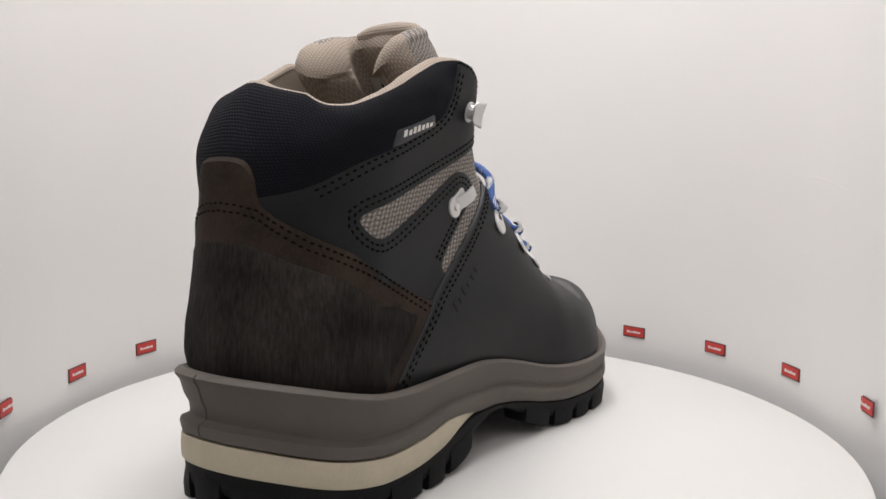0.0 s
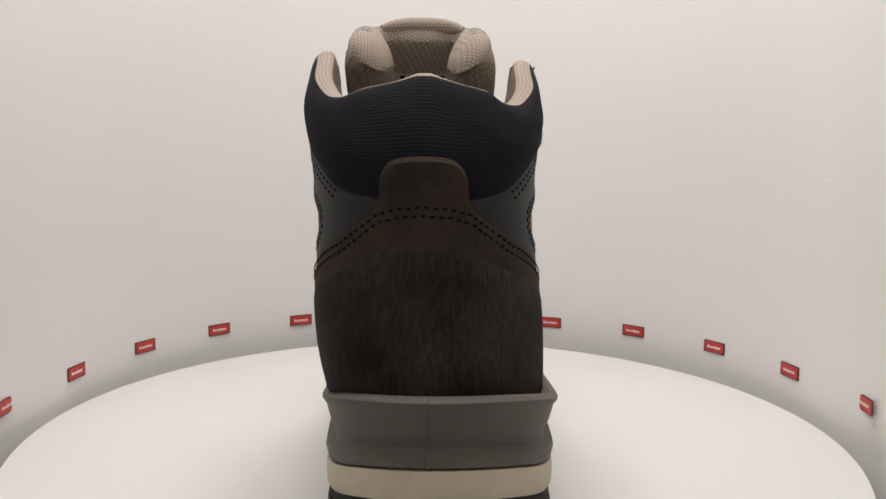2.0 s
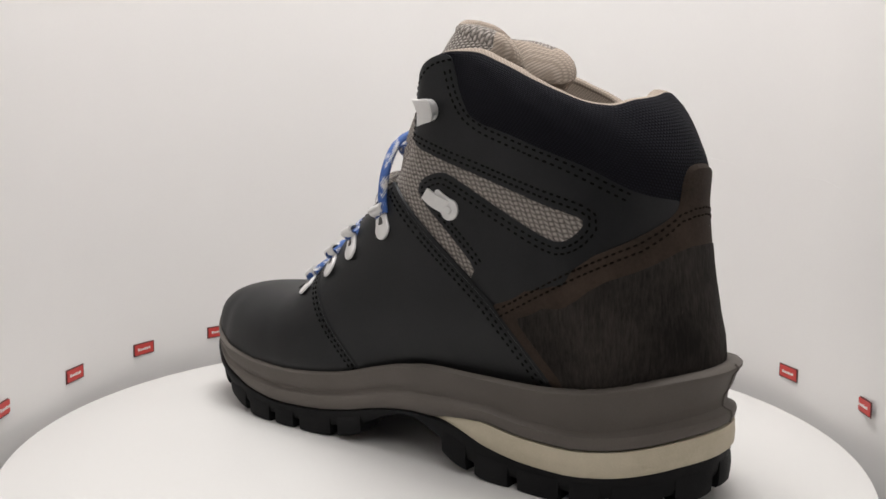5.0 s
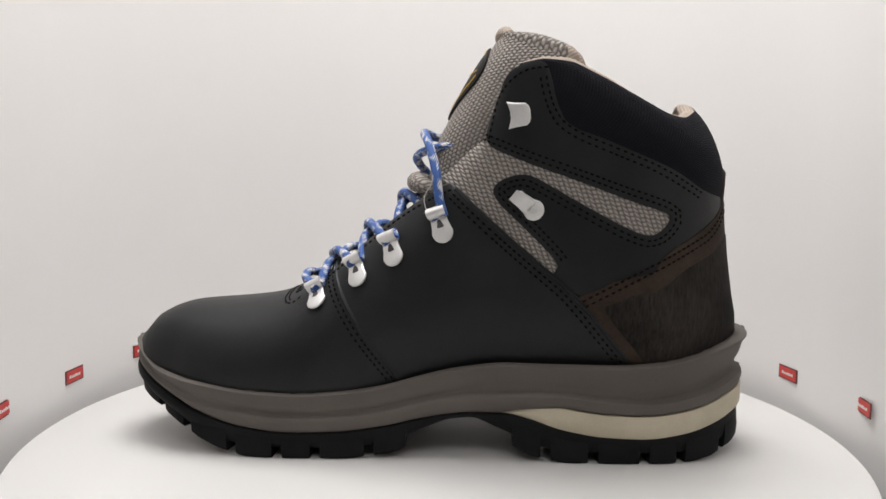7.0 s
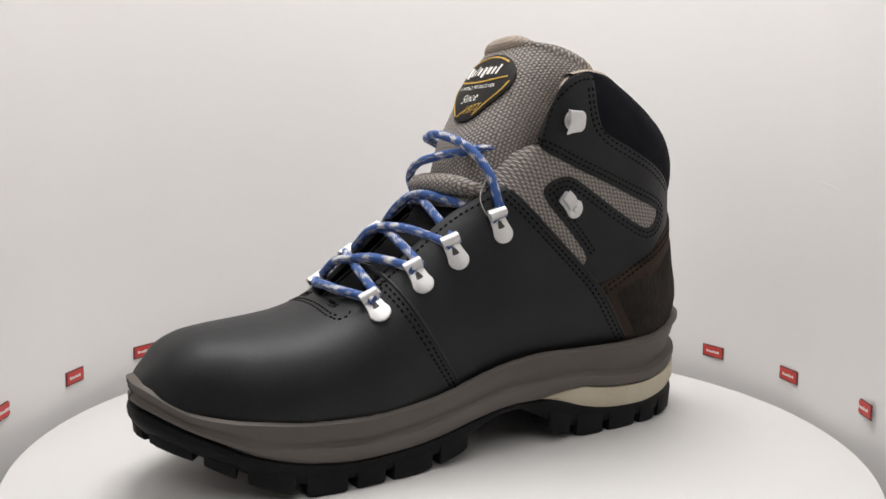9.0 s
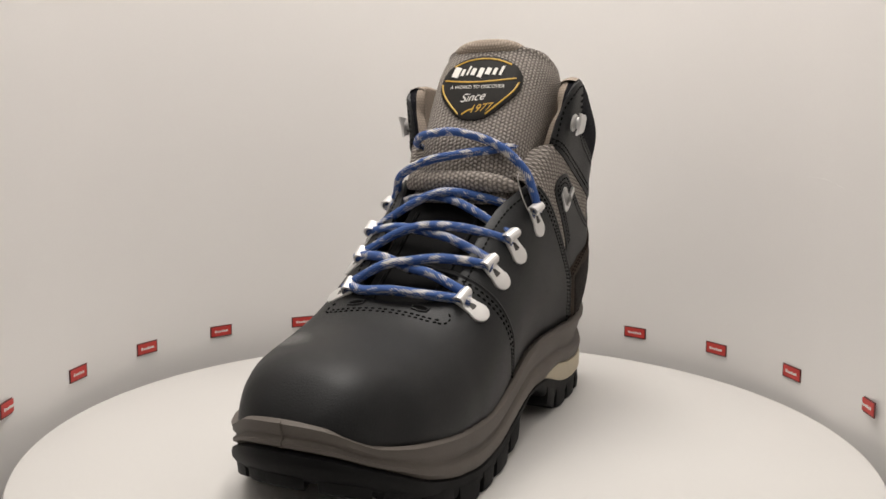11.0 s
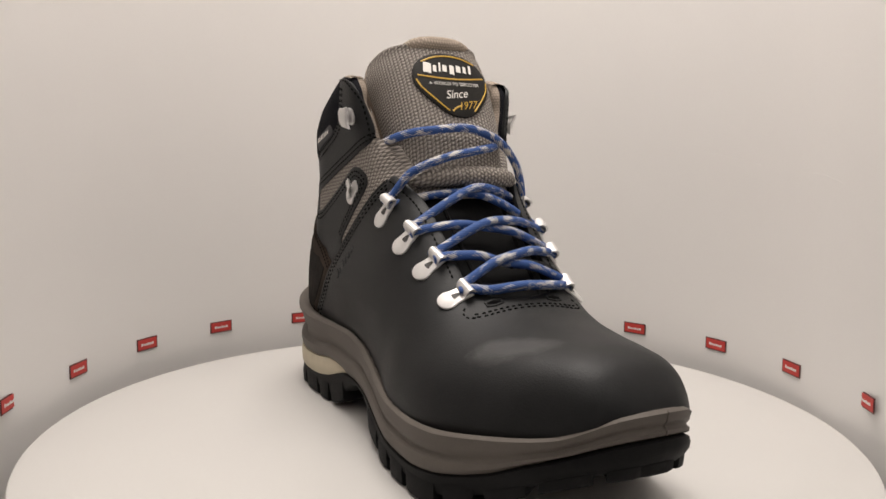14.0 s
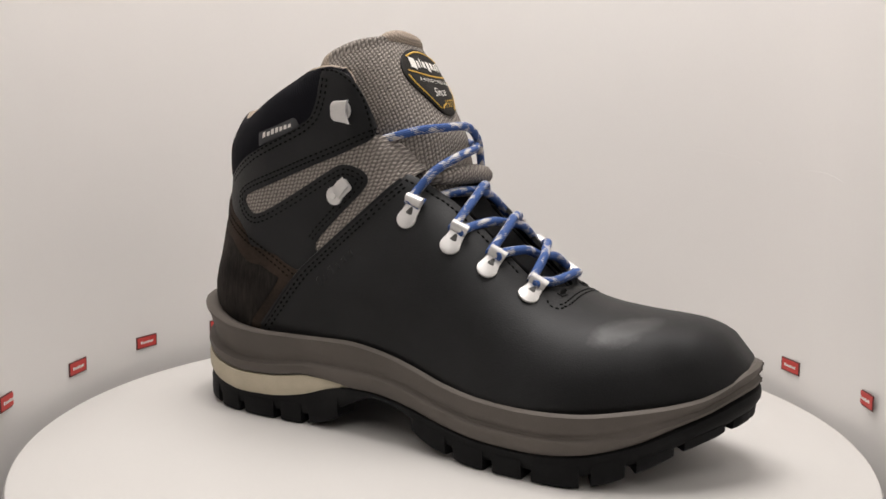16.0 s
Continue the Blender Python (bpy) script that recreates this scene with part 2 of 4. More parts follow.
def pchip(table):
    """A smooth curve through (x, y) pairs that does not overshoot."""
    x, y = np.array(sorted(table), float).T
    h, d = np.diff(x), np.diff(y) / np.diff(x)
    m = np.zeros(len(x))
    m[0], m[-1] = d[0], d[-1]
    for i in range(1, len(x) - 1):
        if d[i - 1] * d[i] > 0:
            w1, w2 = 2 * h[i] + h[i - 1], h[i] + 2 * h[i - 1]
            m[i] = (w1 + w2) / (w1 / d[i - 1] + w2 / d[i])

    def exact(q):
        i = min(max(int(np.searchsorted(x, q)) - 1, 0), len(h) - 1)
        t = (q - x[i]) / h[i]
        return float(y[i] * (1 + 2 * t) * (1 - t) ** 2 + m[i] * h[i] * t * (1 - t) ** 2 + y[i + 1] * t * t * (3 - 2 * t) + m[i + 1] * h[i] * t * t * (t - 1))
    low, span, count = float(x[0]), float(x[-1] - x[0]), 1600
    dense = [exact(low + span * k / count) for k in range(count + 1)]

    def value(q):
        k = min(max((q - low) / span, 0.0), 1.0) * count
        i = min(int(k), count - 1)
        return dense[i] + (dense[i + 1] - dense[i]) * (k - i)
    return value


# ---- the light tent ----
WX, WY, WR, FLARE = -0.001, 0.0215, 0.211, 0.0935


def on_wall(a, inset=0.0):
    """Place on the backdrop in the direction a (degrees) from its middle, and the way the sheet faces there."""
    c, q = math.cos(radians(a)), math.sin(radians(a))
    d = (WR if q >= 0 else WR / (abs(c) + FLARE * q)) - inset
    return WX + d * c, WY + d * q, (a if q >= 0 else (-5.3 if c > 0 else 185.3))


def backdrop_wall():
    """A white sheet bent to a U: half a cylinder behind the disc, straight sides towards the camera; 4 mm thick."""
    path = [(WX + WR + 0.06, -0.62), (WX + WR + 0.03, -0.30)]
    path += [(WX + WR * math.cos(radians(a)), WY + WR * math.sin(radians(a))) for a in np.linspace(0, 180, 105)]
    path += [(WX - WR - 0.03, -0.30), (WX - WR - 0.06, -0.62)]
    bm = bmesh.new()
    pts = [Vector((x, y, 0)) for x, y in path]
    cols = []
    for i, q in enumerate(pts):
        d = (pts[min(i + 1, len(pts) - 1)] - pts[max(i - 1, 0)]).normalized()
        n = Vector((d.y, -d.x, 0))
        cols.append([bm.verts.new(q + Vector((0, 0, -0.08))), bm.verts.new(q + Vector((0, 0, 0.62))),
                     bm.verts.new(q + n * 0.004 + Vector((0, 0, 0.62))), bm.verts.new(q + n * 0.004 + Vector((0, 0, -0.08)))])
    for a, b in zip(cols, cols[1:]):
        for j in range(4):
            bm.faces.new((a[j], a[(j + 1) % 4], b[(j + 1) % 4], b[j]))
    bm.faces.new(cols[0])
    bm.faces.new(cols[-1])
    return tagged(part("wall_backdrop", bm, WALL_WHITE), "smooth white curved backdrop sheet of a light tent", "backdrop", kind="structure")


backdrop = backdrop_wall()


def box(bm, x0, x1, y0, y1, z0, z1):
    vs = [bm.verts.new((x, y, z)) for x in (x0, x1) for y in (y0, y1) for z in (z0, z1)]
    for f in ((0, 1, 3, 2), (4, 6, 7, 5), (0, 4, 5, 1), (2, 3, 7, 6), (0, 2, 6, 4), (1, 5, 7, 3)):
        bm.faces.new([vs[i] for i in f])
    return vs


bm = bmesh.new()
box(bm, -1.5, 1.5, -1.9, 1.1, -0.12, -0.08)
tagged(part("floor", bm, ROOM_GREY, smooth=False), "plain grey bench top under the light tent", "floor", kind="structure")
for name, b in (("wall_north", (-1.5, 1.5, 1.1, 1.15, -0.12, 1.6)), ("wall_south", (-1.5, 1.5, -1.95, -1.9, -0.12, 1.6)),
                ("wall_east", (1.5, 1.55, -1.9, 1.1, -0.12, 1.6)), ("wall_west", (-1.55, -1.5, -1.9, 1.1, -0.12, 1.6)), ("ceiling", (-1.5, 1.5, -1.9, 1.1, 1.6, 1.65))):
    bm = bmesh.new()
    box(bm, *b)
    tagged(part(name, bm, ROOM_GREY, smooth=False), "plain grey wall of the room around the tent", "wall", kind="structure")


def turntable():
    """A white disc with a rounded rim on a round base."""
    top = new("turntable")
    tagged(top, "round white rotating display table with a rounded rim", "turntable")
    prof = [(0.0, 0.0), (0.1, 0.0), (0.2005, 0.0), (0.2033, -0.0008), (0.2043, -0.003), (0.2043, -0.009), (0.2033, -0.0112), (0.2005, -0.012), (0.0, -0.012)]
    rows = [[(r * math.cos(a), r * math.sin(a), z) for r, z in prof] for a in np.linspace(0, 2 * math.pi, 161)[:-1]]
    bm = grid_mesh(rows, closed_u=True)
    bmesh.ops.remove_doubles(bm, verts=bm.verts, dist=1e-6)
    # the disc sits a little off its axle and leans by a hair
    for v in bm.verts:
        v.co = Vector((v.co.x - 0.00204, v.co.y + 0.00133, v.co.z))
        v.co.z += -0.0022 * v.co.x + 0.0007 * v.co.y
    part("disc", bm, DISC_WHITE, top)
    prof = [(0.0, -0.0120), (0.12, -0.0120), (0.12, -0.076), (0.125, -0.08), (0.0, -0.08)]
    rows = [[(r * math.cos(a), r * math.sin(a), z) for r, z in prof] for a in np.linspace(0, 2 * math.pi, 65)[:-1]]
    bm = grid_mesh(rows, closed_u=True)
    bmesh.ops.remove_doubles(bm, verts=bm.verts, dist=1e-6)
    part("base", bm, DISC_WHITE, top)
    return top


table = turntable()

TAGS = [(191.54, 0.0147), (174.6, 0.0153), (156.9, 0.0160), (139.6, 0.0166), (121.2, 0.0156), (102.6, 0.0150), (84.0, 0.0144), (65.5, 0.0138), (46.8, 0.0154), (28.0, 0.0160), (9.0, 0.0171), (-10.2, 0.0189)]


def wall_tags():
    """Small red stickers along the backdrop, each with a dark border and a line of unreadable white print."""
    for a, z in TAGS:
        tag = new("sticker")
        tagged(tag, "small red sticker with white print on the white backdrop", "sticker", "stickers on the backdrop")
        x, y, face = on_wall(a, 0.0004)
        tag.matrix_world = Matrix.Translation((x, y, z)) @ pose(0, 0, 0, 90, 0, face - 90) @ Matrix.Scale(0.91, 4)
        bm = bmesh.new()
        box(bm, -0.0098, 0.0098, -0.0044, 0.0044, 0.0, 0.0004)
        part("border", bm, TAG_DARK, tag, smooth=False)
        bm = bmesh.new()
        box(bm, -0.0088, 0.0088, -0.0036, 0.0036, 0.0004, 0.0006)
        part("face", bm, TAG_RED, tag, smooth=False)
        bm = bmesh.new()
        for i, (x, h) in enumerate(((-0.0052, 0.0019), (-0.0030, 0.0014), (-0.0010, 0.0014), (0.0010, 0.0018), (0.0030, 0.0014), (0.0050, 0.0017))):
            box(bm, x - 0.0008, x + 0.0008, -0.0010, -0.0010 + h, 0.0006, 0.0007)
        part("print_bar", bm, PRINT_WHITE, tag, "unreadable white print", smooth=False)


wall_tags()

# outline of the sole from above, its middle line, and the height of its upper edge
HALF = pchip([(-0.1480, 0.0), (-0.1472, 0.0070), (-0.1445, 0.0152), (-0.139, 0.0236), (-0.130, 0.0320), (-0.115, 0.0395), (-0.10, 0.0428), (-0.075, 0.0440), (-0.045, 0.0435), (-0.015, 0.0438), (0.02, 0.0468), (0.055, 0.0512), (0.076, 0.0520), (0.090, 0.0507), (0.105, 0.0465), (0.120, 0.0400), (0.134, 0.0312), (0.1425, 0.0238), (0.1480, 0.0172), (0.1512, 0.0116), (0.1530, 0.0060), (0.1536, 0.0)])
MIDY = pchip([(-0.15, 0.0044), (-0.138, 0.0027), (-0.12, 0.0012), (-0.10, 0.0007), (-0.04, 0.0011), (0.0, -0.0003), (0.05, -0.0030), (0.085, -0.0032), (0.105, -0.0012), (0.120, 0.0014), (0.135, 0.0033), (0.146, 0.0050), (0.155, 0.0060)])
Z_TOP = pchip([(-0.152, 0.060), (-0.140, 0.0575), (-0.128, 0.0545), (-0.115, 0.0510), (-0.10, 0.0480), (-0.08, 0.0465), (-0.055, 0.0464), (-0.032, 0.0466), (-0.011, 0.0441), (0.01, 0.0391), (0.025, 0.0349), (0.046, 0.0318), (0.068, 0.0307), (0.09, 0.0315), (0.112, 0.0340), (0.126, 0.0360), (0.136, 0.0384), (0.143, 0.0424), (0.149, 0.0468), (0.155, 0.0500)])

# ---- the boot: one closed upper surface, cut by planes that fan out from a pivot above the instep ----
boot = new("boot")
tagged(boot, "black leather hiking boot with blue laces on the turntable", "boot")
PX, PZ = 0.10, 0.215


def fan(x, z):
    """Fan angle in degrees and distance from the pivot: 12 is the collar, 90 straight down, 108 the toe."""
    return math.degrees(math.atan2(PZ - z, PX - x)), math.hypot(PX - x, PZ - z)


def fan_table(points):
    return pchip([fan(x / 1000, z / 1000) for x, z in points])


# ridge of the instep from the collar's front to the toe, and the back of the heel with the bottom, in millimetres
R_IN = fan_table([(-37, 195), (-30, 180), (-26, 165), (-19, 150), (-5, 138), (8, 126), (20, 115), (33, 104.5), (46, 93.5), (59, 81.8), (72, 73.4), (86, 68.8), (98, 67.1), (113, 65.8), (127, 64.6), (137, 61.8), (144.6, 56.6), (149.0, 50.5), (150.8, 46.5)])
R_OUT = fan_table([(-121.5, 164), (-125, 156), (-129, 146), (-132, 137), (-133.7, 126), (-134.5, 118), (-136.8, 96), (-140, 76), (-142.6, 58), (-139.5, 47), (-135, 38), (-127, 32), (-110, 28), (-60, 28), (-20, 28), (20, 25), (60, 22), (100, 26), (125, 32), (138, 38), (146.6, 42), (150.9, 45.5)])
WIDTH = pchip([(8, 0.0450), (12, 0.0448), (16, 0.0445), (20, 0.0438), (25, 0.0420), (30, 0.0412), (36, 0.0414), (42, 0.0422), (50, 0.0435), (58, 0.0442), (66, 0.0458), (74, 0.0484), (80, 0.0494), (84, 0.0486), (88, 0.0462), (92, 0.0425), (96, 0.0376), (99, 0.0318), (101.5, 0.0279), (103.5, 0.0238), (105, 0.0196), (106.0, 0.0154), (106.5, 0.0112), (106.75, 0.0062), (106.85, 0.0015)])
C_TOP = pchip([(8, 0.0085), (36, 0.0088), (46, 0.0075), (56, 0.0058), (64, 0.0050), (73, 0.0036), (82, 0.0022), (92, 0.0022), (100, 0.0038), (108, 0.0058)])
C_LOW = pchip([(8, 0.0082), (16, 0.0078), (22, 0.0074), (28, 0.0062), (34, 0.0042), (40, 0.0008), (46, -0.0012), (54, -0.0018), (60, -0.0024), (66, -0.0028), (74, -0.0042), (82, -0.0042), (88, -0.0016), (94, 0.0014), (99, 0.0030), (104, 0.0048), (108, 0.0058)])
PEAK = pchip([(8, 0.50), (18, 0.50), (28, 0.58), (36, 0.70), (44, 0.85), (54, 0.92), (108, 0.95)])
POWER = pchip([(8, 14.0), (30, 14.0), (38, 9.0), (46, 7.0), (54, 6.2), (60, 5.2), (66, 4.4), (74, 3.9), (84, 3.4), (94, 3.2), (102, 3.6), (108, 3.6)])
ROUND = pchip([(8, 4.0), (40, 4.0), (46, 3.6), (54, 3.2), (60, 2.7), (66, 2.4), (74, 2.2), (84, 2.2), (98, 2.3), (108, 2.6)])
TAIL = pchip([(8, 1.75), (28, 1.8), (36, 2.2), (42, 3.0), (50, 5.0), (108, 6.0)])
# the collar's front corners stand outwards
SPREAD = pchip([(8, 0.0048), (16, 0.0044), (22, 0.0036), (30, 0.0018), (38, 0.0), (108, 0.0)])
# how squarely the sides run on to their front edge
SQUARE = pchip([(8, 0.85), (22, 0.80), (30, 0.45), (38, 0.0), (108, 0.0)])
WAIST = pchip([(8, 0.0), (30, 0.0), (40, 0.06), (46, 0.095), (58, 0.095), (66, 0.06), (76, 0.0), (108, 0.0)])


def centre_of(u):
    r = R_IN(u) + (R_OUT(u) - R_IN(u)) * min(PEAK(u), 0.8)
    k = radians(u)
    return Vector((PX - r * math.cos(k), 0.5 * (C_TOP(u) + C_LOW(u)), PZ - r * math.sin(k)))


def shell(u, v, lift=0.0):
    """The boot's outer surface: u the fan angle, v from 0 at the instep's ridge along the inner (+y) side to 1 at the heel's back
    and on to 2 (or from 0 to -1) along the outer side; lift moves the point outwards."""
    if lift:
        p = shell(u, v)
        a = shell(u + 0.4, v) - shell(u - 0.4, v)
        b = shell(u, v + 0.006) - shell(u, v - 0.006)
        n = a.cross(b).normalized()
        return p + n * (lift if n.dot(p - centre_of(u)) > 0 else -lift)
    v = v % 2.0
    side, w = (1, v) if v <= 1 else (-1, 2 - v)
    c, r0, r1 = PEAK(u), R_IN(u), R_OUT(u)
    if w <= 0.5:
        rho = c * (1 - math.cos(math.pi * w))
        y = max(1 - abs((c - rho) / c) ** POWER(u), 0) ** (1 / ROUND(u))
        y += (1 - y) * SQUARE(u)
    else:
        rho = c + (1 - c) * (-math.cos(math.pi * w))
        y = max(1 - abs((rho - c) / (1 - c)) ** TAIL(u), 0) ** 0.5
    r, k = r0 + (r1 - r0) * rho, radians(u)
    x, z = PX - r * math.cos(k), PZ - r * math.sin(k)
    low = Z_TOP(x)
    tuck = max(0.0, low + 0.001 - z)
    wst = min(max((low + 0.030 - z) / 0.030, 0.0), 1.0)
    y *= 1 - WAIST(u) * wst * wst * (3 - 2 * wst)
    return Vector((x, C_TOP(u) + (C_LOW(u) - C_TOP(u)) * rho + side * (WIDTH(u) * y * max(0.82, 1 - 18 * tuck) + SPREAD(u) * y * max(0.0, 1 - w / 0.6)), z))


def side_uv(x, z, side=1):
    """(u, v) of the place on one side at x, z in millimetres; v is signed."""
    u, r = fan(x / 1000, z / 1000)
    c, r0, r1 = PEAK(u), R_IN(u), R_OUT(u)
    rho = min(max((r - r0) / (r1 - r0), 0.0), 1.0)
    w = math.acos(1 - rho / c) / math.pi if rho <= c else math.acos(-(rho - c) / (1 - c)) / math.pi
    if u < 38:
        w = max(w, 0.03)
    return u, side * w


def front_w(u, g):
    """The v at which the front of the section at u is g metres from its middle."""
    q = 1 - max(1 - min(g / WIDTH(u), 0.999) ** ROUND(u), 0) ** (1 / POWER(u))
    return math.acos(1 - q) / math.pi


def back_uv(dy, z):
    """(u, v) near the heel's back, dy millimetres off its middle (inner side positive); v is unsigned."""
    u = fan(-0.140, z / 1000)[0]
    q = (1 - min(abs(dy) / 1000 / WIDTH(u), 1.0) ** 2) ** (1 / TAIL(u))
    w = math.acos(-q) / math.pi
    return u, (w if dy >= 0 else 2 - w)


THROAT = pchip([(10, 0.0415), (26, 0.0400), (33, 0.0375), (38, 0.0345), (44, 0.0295), (50, 0.0255), (60, 0.0235), (70, 0.0225), (74, 0.0205), (76, 0.0150), (77, 0.006)])
TOPLINE = [(-23.5, 163), (-26, 170), (-30, 176), (-37, 180.5), (-45, 181.5), (-57, 179.5), (-70, 174.2), (-82, 168.2), (-95, 162.2), (-103, 159), (-110, 157.8), (-117, 160.5), (-121.5, 164.5)]
U_TOP = pchip([(w, u) for u, w in (side_uv(x, z) for x, z in TOPLINE)])


def half(v):
    v = v % 2.0
    return v if v <= 1 else 2 - v


def top_u(v):
    """Fan angle of the topline; the outer side lies a little lower towards the front."""
    w = half(v)
    drop = math.sin(math.pi * min(w / 0.8, 1.0)) ** 0.6 if v % 2.0 > 1 else 0.0
    return U_TOP(w) + 0.95 * drop


def lining_shell():
    """The soft inner boot: the outer surface moved in, open at the throat and the top."""
    vs = np.linspace(0.115, 1.885, 94)
    rows = []
    for k in range(26):
        row = []
        for v in vs:
            u0 = top_u(v)
            row.append(shell(u0 + (60 - u0) * k / 25, v, -0.0085 if k else -0.0082))
        rows.append(row)
    return unwrap_grid(part("lining", grid_mesh(rows), LINING_CLOTH, boot, "beige padded textile lining"), rows)


def base_shell():
    """The under-layer of the upper, from below the collar to the toe, with the throat left open."""
    us = list(np.linspace(24, 100, 96)) + list(np.linspace(100.5, 106.85, 30))
    rows = []
    for u in us:
        g = front_w(u, THROAT(u) + 0.001) if u < 77 else 0.0
        rows.append([shell(u, v) for v in np.linspace(g, 2 - g, 110)])
    return part("upper", grid_mesh(rows), LEATHER, boot)


# ---- panels laid on the upper ----
SU, SV = 2.4, 110.0
from mathutils.geometry import delaunay_2d_cdt


def chaikin(p, times=2, closed=True):
    for _ in range(times):
        q = []
        n = len(p)
        for i in range(n if closed else n - 1):
            a, b = p[i], p[(i + 1) % n]
            q += [(0.75 * a[0] + 0.25 * b[0], 0.75 * a[1] + 0.25 * b[1]), (0.25 * a[0] + 0.75 * b[0], 0.25 * a[1] + 0.75 * b[1])]
        p = q if closed else [p[0]] + q + [p[-1]]
    return p


def resample(p, step, closed=True):
    pts = [np.array(q, float) for q in p] + ([np.array(p[0], float)] if closed else [])
    ds = [0.0]
    for a, b in zip(pts, pts[1:]):
        ds.append(ds[-1] + float(np.hypot(*(b - a))))
    n = max(int(ds[-1] / step), 3)
    out = []
    for k in range(n if closed else n + 1):
        d = ds[-1] * k / n
        i = min(int(np.searchsorted(ds, d, side="right")) - 1, len(pts) - 2)
        t = (d - ds[i]) / max(ds[i + 1] - ds[i], 1e-9)
        out.append(tuple(pts[i] + (pts[i + 1] - pts[i]) * t))
    return out


def flat_sheet(loop, step, edge):
    """Triangles inside a loop in the plane, with a rim of points at distance edge from it. Gives points, faces, and the number of loop points."""
    n = len(loop)
    L = np.array(loop)
    area = 0.5 * np.sum(L[:, 0] * np.roll(L[:, 1], -1) - np.roll(L[:, 0], -1) * L[:, 1])
    t = np.roll(L, -1, 0) - np.roll(L, 1, 0)
    t /= np.linalg.norm(t, axis=1)[:, None] + 1e-12
    inward = np.stack([-t[:, 1], t[:, 0]], 1) * (1 if area > 0 else -1)
    A, B = L, np.roll(L, -1, 0)

    def inside_far(q, far):
        cross = ((A[:, 1] > q[1]) != (B[:, 1] > q[1])) & (q[0] < (B[:, 0] - A[:, 0]) * (q[1] - A[:, 1]) / (B[:, 1] - A[:, 1] + 1e-15) + A[:, 0])
        if cross.sum() % 2 == 0:
            return False
        ab = B - A
        s = np.clip(((q - A) * ab).sum(1) / ((ab * ab).sum(1) + 1e-12), 0, 1)
        return np.min(np.linalg.norm(A + ab * s[:, None] - q, axis=1)) > far
    pts = [tuple(q) for q in L]
    pts += [tuple(q) for q in L + inward * edge if inside_far(q, edge * 0.8)]
    lo, hi = L.min(0), L.max(0)
    for i, x in enumerate(np.arange(lo[0] + step / 2, hi[0], step)):
        for y in np.arange(lo[1] + (step / 2 if i % 2 else step), hi[1], step):
            q = np.array((x, y))
            if inside_far(q, edge + step * 0.45):
                pts.append((x, y))
    r = delaunay_2d_cdt([Vector(q) for q in pts], [(i, (i + 1) % n) for i in range(n)], [], 1, 1e-6)
    return [tuple(q) for q in r[0]], r[2], n


def panel(name, outline_uv, mat, lift, parent=None, label="", step=3.0, edge=0.9, smooth=2, place=None, sink=-0.0006):
    """A piece of sheet in the outline given in (u, v), lifted off the upper, with a rounded edge that goes down to it."""
    plane = chaikin([(u * SU, v * SV) for u, v in outline_uv], smooth) if smooth else [(u * SU, v * SV) for u, v in outline_uv]
    loop = resample(plane, 1.6)
    pts, faces, n = flat_sheet(loop, step, edge)
    put = place or (lambda a, b, h: shell(a / SU, b / SV, h))
    bm = bmesh.new()
    vs = []
    for i, q in enumerate(pts):
        vs.append(bm.verts.new(put(q[0], q[1], (lift(q[0] / SU, q[1] / SV) if callable(lift) else lift) * (0.72 if i < n else 1.0))))
    for f in faces:
        try:
            bm.faces.new([vs[i] for i in f])
        except ValueError:
            pass
    low = [bm.verts.new(put(pts[i][0], pts[i][1], sink)) for i in range(n)]
    for i in range(n):
        j = (i + 1) % n
        try:
            bm.faces.new((vs[i], vs[j], low[j], low[i]))
        except ValueError:
            pass
    bm.verts.ensure_lookup_table()
    loose = [v for v in bm.verts if not v.link_faces]
    bmesh.ops.delete(bm, geom=loose, context="VERTS")
    ob = part(name, bm, mat, parent or boot, label)
    return unwrap(ob, lambda i: (ob.data.vertices[i].co.x * 0.94 - ob.data.vertices[i].co.z * 0.34, ob.data.vertices[i].co.z * 0.94 + ob.data.vertices[i].co.x * 0.34))


def stitches(name, lines, lift, parent=None, pitch=2.6, length=1.75, width=0.85, mat=None):
    """Rows of short threads along lines in (u, v), as one mesh."""
    bm = bmesh.new()
    for line in lines:
        plane = resample([(u * SU, v * SV) for u, v in line], 0.5, closed=False)
        real = [shell(a / SU, b / SV, lift) for a, b in plane]
        d = 0.0
        nxt = 0.0
        for i in range(1, len(real) - 1):
            d += (real[i] - real[i - 1]).length * 1000
            if d < nxt:
                continue
            nxt = d + pitch
            t = (real[i + 1] - real[i - 1]).normalized()
            a, b = plane[i]
            n = (shell(a / SU, b / SV, lift + 0.001) - real[i]).normalized()
            s = t.cross(n).normalized()
            hl, hw = length / 2000, width / 2000
            ring0 = [real[i] + t * x * hl + s * y * hw for x, y in ((-1, -0.6), (-0.6, -1), (0.6, -1), (1, -0.6), (1, 0.6), (0.6, 1), (-0.6, 1), (-1, 0.6))]
            top = [bm.verts.new(real[i] + (q - real[i]) * 0.8 + n * 0.00022) for q in ring0]
            base = [bm.verts.new(q - n * 0.0002) for q in ring0]
            bm.faces.new(top)
            for k in range(8):
                bm.faces.new((base[k], base[(k + 1) % 8], top[(k + 1) % 8], top[k]))
    return tagged(part(name, bm, mat or THREAD, parent or boot), kind="stuff")


